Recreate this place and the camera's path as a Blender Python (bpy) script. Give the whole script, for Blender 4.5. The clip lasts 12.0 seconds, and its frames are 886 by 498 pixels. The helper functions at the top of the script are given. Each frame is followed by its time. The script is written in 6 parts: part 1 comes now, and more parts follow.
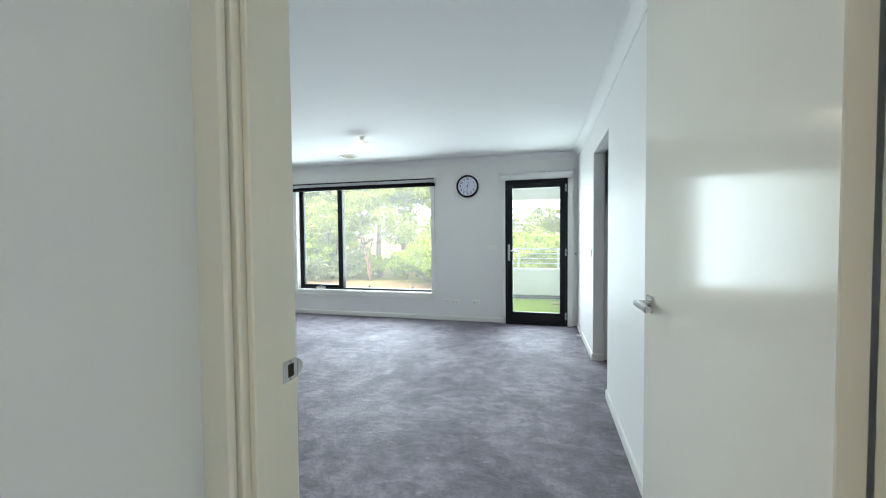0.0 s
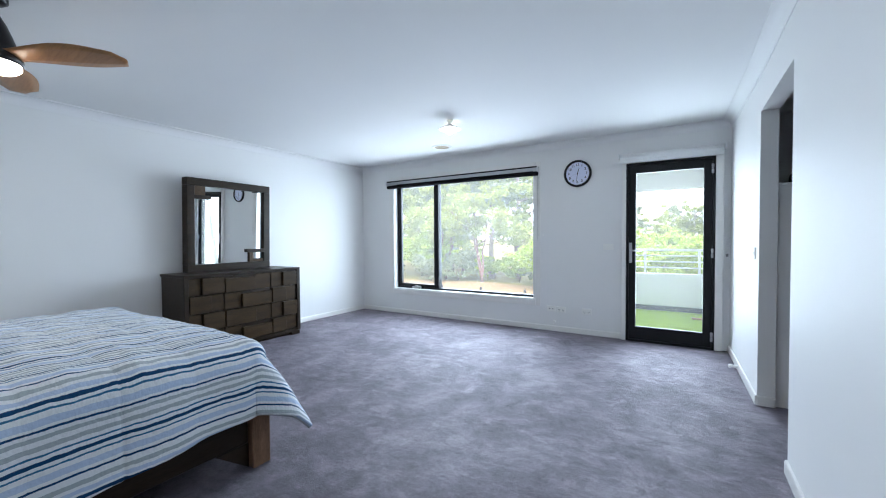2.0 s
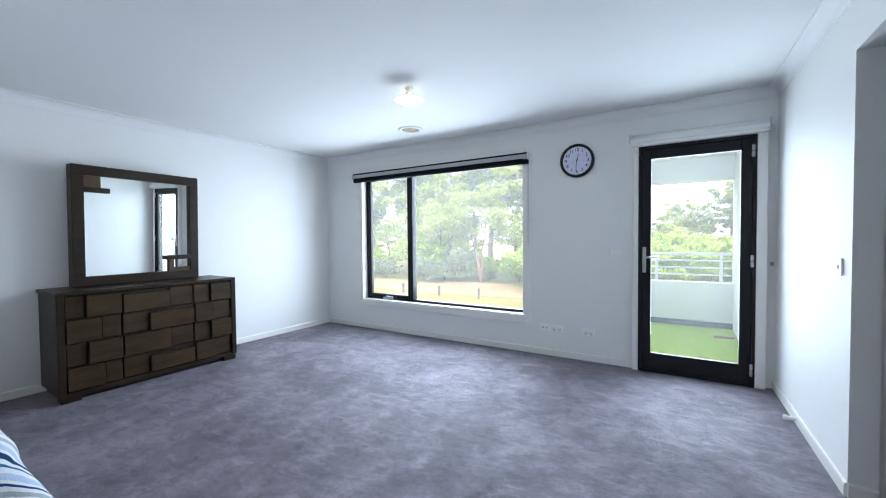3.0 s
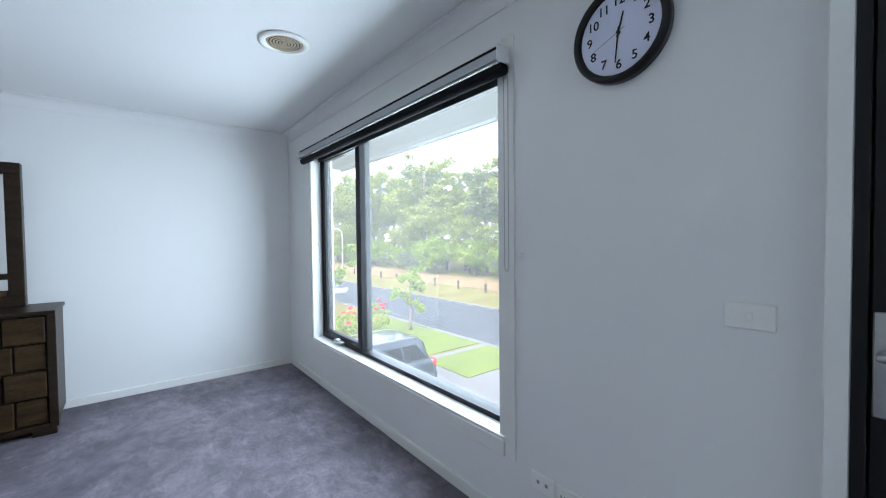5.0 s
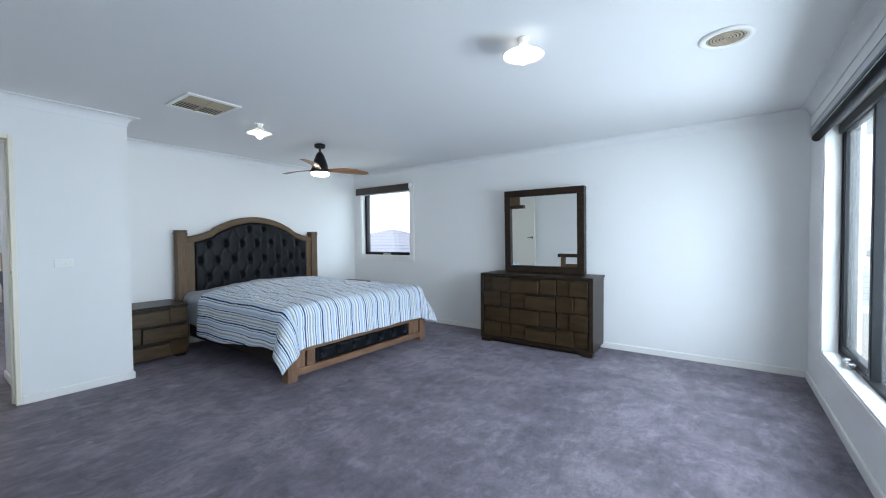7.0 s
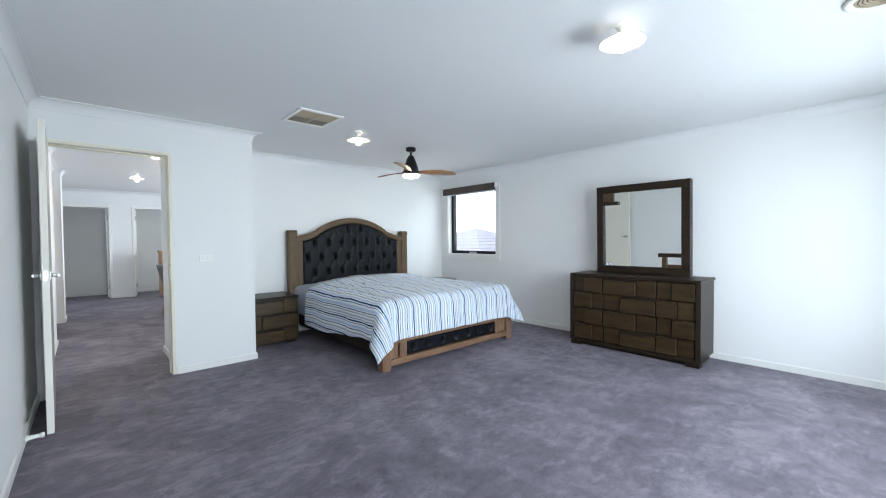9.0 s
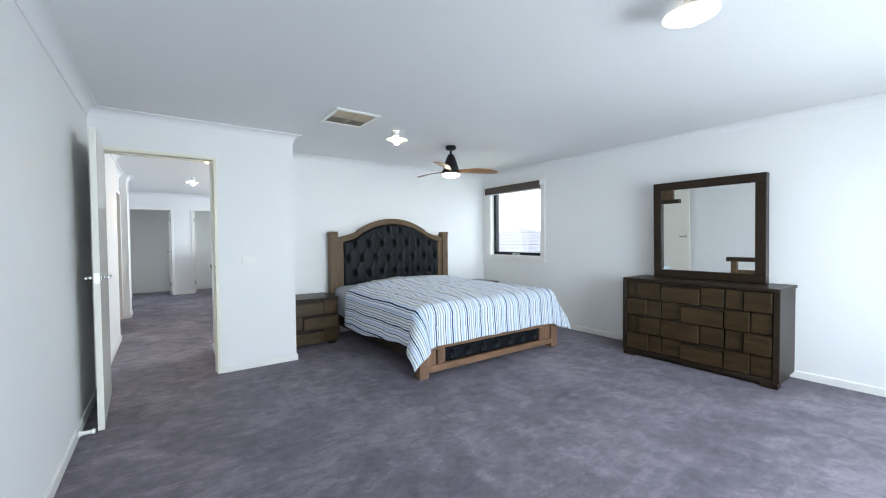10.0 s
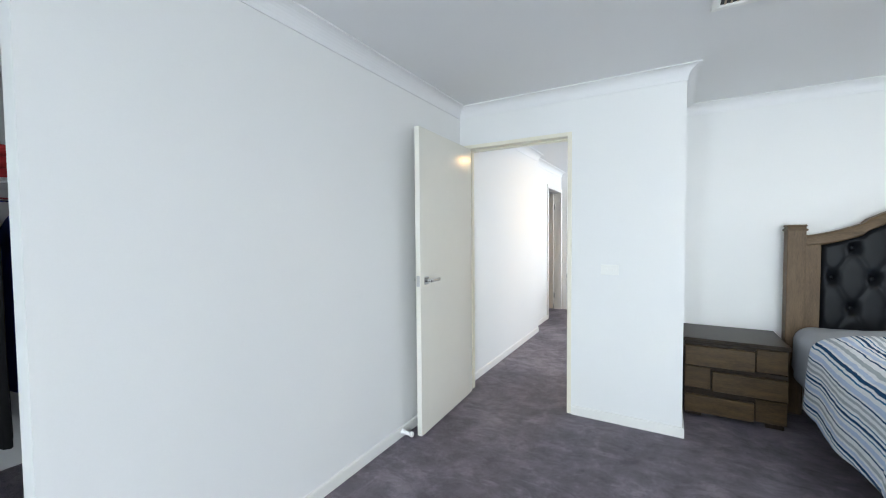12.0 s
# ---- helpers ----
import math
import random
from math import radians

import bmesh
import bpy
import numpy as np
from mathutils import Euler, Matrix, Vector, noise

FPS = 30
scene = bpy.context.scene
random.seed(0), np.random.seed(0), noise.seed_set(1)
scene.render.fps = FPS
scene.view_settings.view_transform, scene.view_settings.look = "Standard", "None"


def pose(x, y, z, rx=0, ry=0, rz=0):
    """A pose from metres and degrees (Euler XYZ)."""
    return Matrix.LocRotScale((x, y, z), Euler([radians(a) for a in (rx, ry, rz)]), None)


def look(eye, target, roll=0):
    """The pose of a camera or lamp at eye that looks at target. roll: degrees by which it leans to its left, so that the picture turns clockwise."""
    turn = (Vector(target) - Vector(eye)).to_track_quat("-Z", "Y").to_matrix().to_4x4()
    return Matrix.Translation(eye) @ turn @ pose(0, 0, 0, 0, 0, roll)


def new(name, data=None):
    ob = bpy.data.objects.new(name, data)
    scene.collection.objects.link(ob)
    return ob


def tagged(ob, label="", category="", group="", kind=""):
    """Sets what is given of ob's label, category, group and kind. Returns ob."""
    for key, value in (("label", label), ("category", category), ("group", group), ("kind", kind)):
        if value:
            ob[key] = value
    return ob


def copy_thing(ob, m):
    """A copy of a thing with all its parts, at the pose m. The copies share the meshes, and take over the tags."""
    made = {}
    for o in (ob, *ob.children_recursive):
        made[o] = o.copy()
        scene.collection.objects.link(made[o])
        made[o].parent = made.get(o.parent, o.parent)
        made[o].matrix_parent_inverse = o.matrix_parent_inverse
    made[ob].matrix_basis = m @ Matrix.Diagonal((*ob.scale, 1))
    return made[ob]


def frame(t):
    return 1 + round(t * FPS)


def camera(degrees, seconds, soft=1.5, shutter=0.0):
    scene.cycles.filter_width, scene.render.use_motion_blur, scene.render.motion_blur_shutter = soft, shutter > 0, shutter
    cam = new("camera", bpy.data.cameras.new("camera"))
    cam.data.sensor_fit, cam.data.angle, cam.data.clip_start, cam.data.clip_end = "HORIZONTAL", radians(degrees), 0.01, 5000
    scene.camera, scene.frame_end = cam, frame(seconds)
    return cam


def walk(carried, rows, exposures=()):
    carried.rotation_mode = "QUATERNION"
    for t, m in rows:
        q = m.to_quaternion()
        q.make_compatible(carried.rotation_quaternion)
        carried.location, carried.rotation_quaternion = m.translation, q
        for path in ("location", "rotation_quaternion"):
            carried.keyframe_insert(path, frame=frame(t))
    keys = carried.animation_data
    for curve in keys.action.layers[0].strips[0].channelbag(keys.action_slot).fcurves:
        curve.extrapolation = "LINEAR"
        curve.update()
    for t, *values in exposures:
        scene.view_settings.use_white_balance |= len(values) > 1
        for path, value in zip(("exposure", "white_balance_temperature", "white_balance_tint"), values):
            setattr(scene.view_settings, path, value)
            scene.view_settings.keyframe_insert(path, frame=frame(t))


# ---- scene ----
cam = camera(97.4, 12.0, 1.1)
PATH = [
    (0, (0.091, 0.084, 1.261), (-0.419, 2.017, 1.193), -0.5),
    (0.5, (0.062, 0.422, 1.205), (-0.73, 2.257, 1.15), -0.4),
    (1, (0.093, 0.544, 1.201), (-0.847, 2.308, 1.146), -0.4),
    (1.5, (0.092, 0.623, 1.188), (-0.92, 2.347, 1.136), -0.4),
    (2, (0.091, 0.728, 1.191), (-0.956, 2.431, 1.138), -0.4),
    (2.5, (0.024, 1.085, 1.211), (-1.044, 2.776, 1.155), -0.4),
    (3, (-0.107, 1.703, 1.227), (-1.16, 3.403, 1.171), -0.5),
    (3.2, (-0.129, 2.028, 1.233), (-1.191, 3.722, 1.184), -0.5),
    (4.8, (-0.305, 4.202, 1.304), (-1.681, 5.651, 1.232), -1.0),
    (5, (-0.356, 4.395, 1.298), (-1.915, 5.646, 1.245), -0.6),
    (5.5, (-0.357, 4.762, 1.328), (-2.302, 5.222, 1.27), -0.6),
    (6, (-0.115, 4.962, 1.282), (-2.071, 4.546, 1.247), -0.4),
    (6.5, (0.025, 5.061, 1.279), (-1.751, 4.142, 1.23), -0.4),
    (7, (0.143, 5.086, 1.265), (-1.478, 3.916, 1.214), -0.4),
    (7.5, (0.198, 5.08, 1.253), (-1.313, 3.771, 1.201), -0.4),
    (9.5, (0.2, 5.077, 1.258), (-1.076, 3.538, 1.208), -0.5),
    (10, (0.054, 4.967, 1.285), (-1.108, 3.341, 1.232), -0.5),
    (10.5, (-0.184, 4.728, 1.299), (-1.086, 2.943, 1.239), -0.4),
    (11, (-0.453, 4.318, 1.315), (-0.876, 2.364, 1.247), -0.4),
    (11.5, (-0.748, 3.928, 1.32), (-0.464, 1.949, 1.254), -0.3),
    (12, (-0.976, 3.615, 1.348), (0.024, 1.885, 1.27), -0.5),
]
EXPOSE = [(0.0, 2.87, 6300, 6), (0.6, 2.83, 5900, 10), (1.2, 2.84, 5750, 13), (3.2, 2.75, 5800, 13), (4.8, 2.33, 5800, 12), (5.5, 2.52, 5700, 12), (6.5, 2.55, 5750, 12), (7.7, 2.8, 6000, 13), (9.5, 2.9, 6150, 13), (10.5, 3.0, 6150, 13), (11.5, 2.98, 6230, 13), (12.0, 3.07, 6300, 13)]
walk(cam, [(t, look(eye, target, roll)) for t, eye, target, roll in PATH], EXPOSE)

# ---- light ----
world = bpy.data.worlds.new("sky")
scene.world = world
world.use_nodes = True
wn = world.node_tree.nodes
sky = wn.new("ShaderNodeTexSky")
sky.sky_type = "NISHITA"
sky.sun_disc = False
sky.sun_elevation, sky.sun_rotation = radians(53), radians(153)
sky.air_density, sky.dust_density, sky.ozone_density = 1.0, 4.0, 1.0
wn["Background"].inputs["Strength"].default_value = 0.095
# a bright, even cloud cover over the clear sky
cloud = wn.new("ShaderNodeMix")
cloud.data_type = "RGBA"
cloud.inputs[0].default_value = 0.6
cloud.inputs[7].default_value = (7.5, 7.7, 7.9, 1)
world.node_tree.links.new(sky.outputs[0], cloud.inputs[6])
world.node_tree.links.new(cloud.outputs[2], wn["Background"].inputs[0])

sun = new("sun", bpy.data.lights.new("sun", "SUN"))
sun.data.energy, sun.data.angle, sun.data.color = 0.85, radians(12), (1.0, 0.97, 0.92)
sun.matrix_world = look((10, -20, 30), (0, 0, 0))


def sky_panel(name, m, w, h, power):
    ob = new(name, bpy.data.lights.new(name, "AREA"))
    ob.data.shape, ob.data.size, ob.data.size_y = "RECTANGLE", w, h
    ob.data.energy, ob.data.color = power, (0.82, 0.94, 1.0)
    ob.matrix_world = m
    return ob


sky_panel("window_daylight", look((-2.73, 6.20, 1.40), (-2.73, 0.6, 0.0)), 2.5, 1.9, 25)
sky_panel("door_daylight", look((-0.04, 5.97, 1.15), (-0.04, 0.5, 0.2)), 0.75, 1.9, 7)
sky_panel("side_window_daylight", look((-4.90, 0.50, 1.65), (0, 0.5, 0.2)), 1.2, 1.1, 2.0)
# fill lamp added to brighten the passage end; its window is unseen
sky_panel("passage_fill_light", look((-3.66, -6.85, 1.45), (0, -6.85, 1.35)), 0.6, 1.4, 3.5)
sky_panel("landing_daylight", look((-3.55, -3.4, 1.4), (0, -3.4, 1.1)), 1.9, 1.5, 20)

# ---- materials ----


def mat(name, col, rough=0.5, metal=0.0, var=0.12, scale=6.0, fine=90.0, bump=0.15, dist=0.002, stretch=None, coat=0.0, spec=0.5):
    m = bpy.data.materials.new(name)
    m.use_nodes = True
    n, l = m.node_tree.nodes, m.node_tree.links
    b = n["Principled BSDF"]
    b.inputs["Roughness"].default_value = rough
    b.inputs["Metallic"].default_value = metal
    b.inputs["Coat Weight"].default_value = coat
    b.inputs["Specular IOR Level"].default_value = spec
    tc = n.new("ShaderNodeTexCoord")
    mp = n.new("ShaderNodeMapping")
    if stretch:
        mp.inputs["Scale"].default_value = stretch
    shift = n.new("ShaderNodeObjectInfo")
    wide = n.new("ShaderNodeMath")
    wide.operation = "MULTIPLY"
    wide.inputs[1].default_value = 37.0
    l.new(shift.outputs["Random"], wide.inputs[0])
    l.new(wide.outputs[0], mp.inputs["Location"])
    l.new(tc.outputs["Object"], mp.inputs["Vector"])
    big = n.new("ShaderNodeTexNoise")
    big.inputs["Scale"].default_value, big.inputs["Detail"].default_value = scale, 4
    small = n.new("ShaderNodeTexNoise")
    small.inputs["Scale"].default_value, small.inputs["Detail"].default_value = fine, 3
    l.new(mp.outputs[0], big.inputs["Vector"])
    l.new(mp.outputs[0], small.inputs["Vector"])
    mixf = n.new("ShaderNodeMath")
    mixf.operation = "MULTIPLY_ADD"
    mixf.inputs[1].default_value = 0.45
    l.new(small.outputs["Fac"], mixf.inputs[0])
    half = n.new("ShaderNodeMath")
    half.operation = "MULTIPLY"
    half.inputs[1].default_value = 0.55
    l.new(big.outputs["Fac"], half.inputs[0])
    l.new(half.outputs[0], mixf.inputs[2])
    ramp = n.new("ShaderNodeValToRGB")
    ramp.color_ramp.elements[0].position, ramp.color_ramp.elements[1].position = 0.3, 0.7
    ramp.color_ramp.elements[0].color = (*[c * (1 - var) for c in col], 1)
    ramp.color_ramp.elements[1].color = (*[min(1, c * (1 + var)) for c in col], 1)
    l.new(mixf.outputs[0], ramp.inputs[0])
    l.new(ramp.outputs[0], b.inputs["Base Color"])
    if bump:
        bp = n.new("ShaderNodeBump")
        bp.inputs["Strength"].default_value, bp.inputs["Distance"].default_value = bump, dist
        l.new(small.outputs["Fac"], bp.inputs["Height"])
        l.new(bp.outputs[0], b.inputs["Normal"])
    return m


def glow(name, col, strength):
    m = bpy.data.materials.new(name)
    m.use_nodes = True
    b = m.node_tree.nodes["Principled BSDF"]
    b.inputs["Base Color"].default_value = (0.8, 0.8, 0.8, 1)
    b.inputs["Emission Color"].default_value = (*col, 1)
    b.inputs["Emission Strength"].default_value = strength
    return m


M_WALL = mat("wall_paint", (0.80, 0.80, 0.79), 0.55, var=0.012, scale=1.5, fine=160, bump=0.06, dist=0.0008)
M_CEIL = mat("ceiling_paint", (0.80, 0.80, 0.80), 0.8, var=0.012, scale=1.0, fine=140, bump=0.05, dist=0.0008)
M_TRIM = mat("trim_enamel", (0.80, 0.79, 0.76), 0.28, var=0.015, scale=2, fine=60, bump=0.05, dist=0.0006)
M_JAMB = mat("cream_jamb_enamel", (0.80, 0.76, 0.64), 0.3, var=0.015, scale=2, fine=60, bump=0.05, dist=0.0006)
M_DOOR = mat("door_enamel", (0.79, 0.765, 0.69), 0.12, spec=0.11, var=0.012, scale=1.2, fine=14, bump=0.05, dist=0.001)
M_BLACK = mat("black_aluminium", (0.008, 0.009, 0.010), 0.4, var=0.2, fine=200, bump=0.05, spec=0.25)
M_GREYALU = mat("grey_aluminium", (0.013, 0.014, 0.016), 0.45, var=0.15, fine=200, bump=0.05, spec=0.2)
M_CHROME = mat("chrome", (0.75, 0.75, 0.74), 0.14, 1.0, var=0.05, bump=0.02)
M_STEEL = mat("brushed_steel", (0.5, 0.5, 0.5), 0.3, 1.0, var=0.08, bump=0.05)
M_WOOD = mat("dark_stained_wood", (0.021, 0.0132, 0.0076), 0.36, var=0.5, scale=5, fine=38, bump=0.35, dist=0.0015, stretch=(6, 1, 6), spec=0.22)
M_WOODLIGHT = mat("worn_brown_wood", (0.075, 0.047, 0.024), 0.48, var=0.4, scale=5, fine=38, bump=0.35, dist=0.0015, stretch=(1, 6, 6), spec=0.22)
M_WOODV = mat("upright_brown_wood", (0.125, 0.083, 0.048), 0.48, var=0.35, scale=5, fine=38, bump=0.35, dist=0.0015, stretch=(7, 7, 1), spec=0.22)
M_BEDRAIL = mat("reddish_brown_wood", (0.185, 0.106, 0.062), 0.45, var=0.45, scale=4, fine=38, bump=0.35, dist=0.0015, stretch=(1, 6, 6), spec=0.25)
M_BEDPOST = mat("reddish_brown_wood_upright", (0.18, 0.103, 0.062), 0.45, var=0.45, scale=4, fine=38, bump=0.35, dist=0.0015, stretch=(7, 7, 1), spec=0.25)
M_WOODMID = mat("brown_stained_wood", (0.040, 0.0245, 0.0105), 0.33, var=0.8, scale=3, fine=38, bump=0.35, dist=0.0015, stretch=(6, 1, 6), spec=0.22)
M_WOODTAN = mat("tan_brown_wood", (0.115, 0.076, 0.042), 0.48, var=0.4, scale=5, fine=38, bump=0.35, dist=0.0015, stretch=(1, 6, 6), spec=0.22)
M_WOODNS = mat("glossy_brown_wood", (0.066, 0.041, 0.018), 0.36, var=0.55, scale=5, fine=38, bump=0.35, dist=0.0015, stretch=(1, 6, 6), spec=0.3)
M_BLADE = mat("fan_blade_wood", (0.30, 0.145, 0.055), 0.4, var=0.25, scale=8, fine=30, bump=0.1, stretch=(1, 9, 1))
M_LEATHER = mat("black_leather", (0.005, 0.006, 0.008), 0.42, var=0.25, scale=9, fine=170, bump=0.15, dist=0.001, spec=0.17)
M_SHEET = mat("grey_sheet", (0.34, 0.36, 0.39), 0.85, var=0.08, fine=260, bump=0.2)
M_PLASTIC = mat("white_plastic", (0.84, 0.835, 0.80), 0.3, var=0.015, bump=0.0)
M_DARKPL = mat("dark_plastic", (0.009, 0.008, 0.009), 0.3, var=0.1, bump=0.02, spec=0.3)
M_GREYPL = mat("grey_marks", (0.28, 0.28, 0.28), 0.5, var=0.05, bump=0.0)
M_BEIGE = mat("aged_cream_plastic", (0.47, 0.39, 0.27), 0.45, var=0.08, bump=0.02)
M_BLIND = mat("brown_blind_fabric", (0.075, 0.055, 0.045), 0.75, var=0.12, fine=300, bump=0.2)
M_BLINDW = mat("white_blind_rail", (0.78, 0.78, 0.78), 0.4, var=0.02, bump=0.0)
M_CLOCKFACE = mat("clock_dial", (0.70, 0.72, 0.88), 0.5, var=0.01, bump=0.0)
M_RENDERW = mat("white_render", (0.74, 0.74, 0.73), 0.85, var=0.04, scale=3, fine=90, bump=0.25)
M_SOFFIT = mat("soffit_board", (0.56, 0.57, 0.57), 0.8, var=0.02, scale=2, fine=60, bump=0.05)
M_TURF = mat("artificial_turf", (0.35, 0.50, 0.045), 0.9, var=0.3, scale=14, fine=260, bump=0.8, dist=0.012)
M_DARKSTRIP = mat("dark_flashing", (0.05, 0.05, 0.055), 0.6, var=0.1)
M_GRASS = mat("dry_lawn", (0.165, 0.14, 0.03), 0.95, var=0.35, scale=0.5, fine=9, bump=0.6, dist=0.05)
M_LAWN = mat("green_lawn", (0.13, 0.165, 0.022), 0.95, var=0.25, scale=0.7, fine=14, bump=0.6, dist=0.04)
M_DIRT = mat("bare_sandy_verge", (0.24, 0.155, 0.07), 0.95, var=0.3, scale=0.4, fine=7, bump=0.5, dist=0.04)
M_ROAD = mat("asphalt", (0.060, 0.064, 0.074), 0.85, var=0.15, scale=0.6, fine=60, bump=0.3, dist=0.006)
M_CONC = mat("pale_concrete", (0.17, 0.165, 0.16), 0.85, var=0.1, scale=1.2, fine=50, bump=0.2, dist=0.004)
M_BARK = mat("pale_bark", (0.30, 0.24, 0.19), 0.9, var=0.4, scale=3, fine=25, bump=0.6, dist=0.02, stretch=(4, 4, 1))
M_BARKRED = mat("reddish_bark", (0.20, 0.115, 0.085), 0.9, var=0.4, scale=3, fine=25, bump=0.6, dist=0.02, stretch=(4, 4, 1))
M_POST = mat("weathered_post", (0.10, 0.085, 0.07), 0.9, var=0.3, fine=30, bump=0.4)
M_ROOF = mat("grey_roof_tile", (0.085, 0.092, 0.11), 0.95, var=0.2, scale=2, fine=30, bump=0.3, spec=0.08)
M_ROOFDARK = mat("charcoal_roof_tile", (0.13, 0.135, 0.155), 0.95, var=0.15, scale=2, fine=30, bump=0.3, spec=0.08)
M_BRICKPALE = mat("cream_render_house", (0.36, 0.31, 0.25), 0.85, var=0.08, scale=2, fine=40, bump=0.2)
M_CARPAINT = mat("grey_blue_car_paint", (0.035, 0.048, 0.066), 0.3, 0.2, var=0.03, bump=0.0, coat=1.0)
M_WHITECAR = mat("silver_car_paint", (0.6, 0.62, 0.65), 0.25, 0.3, var=0.03, bump=0.0, coat=1.0)
M_CARGLASS = mat("dark_car_glass", (0.015, 0.018, 0.02), 0.2, var=0.05, bump=0.0, spec=0.25)
M_ALLOY = mat("alloy_wheel", (0.09, 0.095, 0.10), 0.5, 0.2, var=0.05, bump=0.0)
M_BLINDBLACK = mat("black_blind_fabric", (0.010, 0.010, 0.012), 0.8, var=0.15, fine=300, bump=0.2, spec=0.15)
M_RAILGREY = mat("pale_grey_rail", (0.42, 0.43, 0.44), 0.45, var=0.03, bump=0.0)
M_RUBBER = mat("tyre_rubber", (0.02, 0.02, 0.02), 0.85, var=0.15, bump=0.2)
M_RED = mat("red_lens", (0.75, 0.03, 0.03), 0.2, var=0.05, bump=0.0)
M_ROSE = mat("red_rose_petals", (0.65, 0.03, 0.06), 0.6, var=0.2, bump=0.0)
M_REDCLOTH = mat("red_cloth", (0.45, 0.03, 0.03), 0.9, var=0.15, fine=200, bump=0.2)
M_BLUECLOTH = mat("blue_cloth", (0.02, 0.05, 0.35), 0.9, var=0.15, fine=200, bump=0.2)
M_DARKCLOTH = mat("black_cloth", (0.012, 0.012, 0.014), 0.95, var=0.2, fine=200, bump=0.2)
M_GREYCLOTH = mat("grey_cloth", (0.16, 0.16, 0.18), 0.95, var=0.15, fine=200, bump=0.2)
M_MELAMINE = mat("white_melamine", (0.78, 0.78, 0.77), 0.4, var=0.01, bump=0.0)
M_OAK = mat("pale_oak", (0.42, 0.25, 0.12), 0.5, var=0.25, scale=6, fine=40, bump=0.2, stretch=(6, 6, 1))
M_BULB = glow("bulb_light", (1.0, 0.83, 0.58), 8)
M_FANLIGHT = glow("fan_diffuser_light", (1.0, 0.86, 0.64), 5)
M_WARM = glow("warm_downlight", (1.0, 0.62, 0.22), 120)


def leaf_mat(name, c0, c1):
    m = bpy.data.materials.new(name)
    m.use_nodes = True
    n, l = m.node_tree.nodes, m.node_tree.links
    b = n["Principled BSDF"]
    b.inputs["Roughness"].default_value = 0.6
    g = n.new("ShaderNodeNewGeometry")
    r = n.new("ShaderNodeValToRGB")
    r.color_ramp.elements[0].color, r.color_ramp.elements[1].color = (*c0, 1), (*c1, 1)
    l.new(g.outputs["Random Per Island"], r.inputs[0])
    l.new(r.outputs[0], b.inputs["Base Color"])
    t = n.new("ShaderNodeBsdfTranslucent")
    l.new(r.outputs[0], t.inputs["Color"])
    mx = n.new("ShaderNodeMixShader")
    mx.inputs[0].default_value = 0.45
    l.new(b.outputs[0], mx.inputs[1])
    l.new(t.outputs[0], mx.inputs[2])
    l.new(mx.outputs[0], n["Material Output"].inputs[0])
    return m


# lighter than real foliage: the haze over the trees is put into these colours
M_LEAF = leaf_mat("gum_leaves", (0.23, 0.26, 0.055), (0.42, 0.46, 0.12))
M_LEAFGREY = leaf_mat("grey_green_leaves", (0.20, 0.23, 0.11), (0.34, 0.38, 0.21))
M_LEAFLIGHT = leaf_mat("bright_green_leaves", (0.24, 0.33, 0.04), (0.42, 0.50, 0.08))
M_LEAFRED = leaf_mat("bare_reddish_twigs", (0.22, 0.13, 0.10), (0.34, 0.22, 0.16))


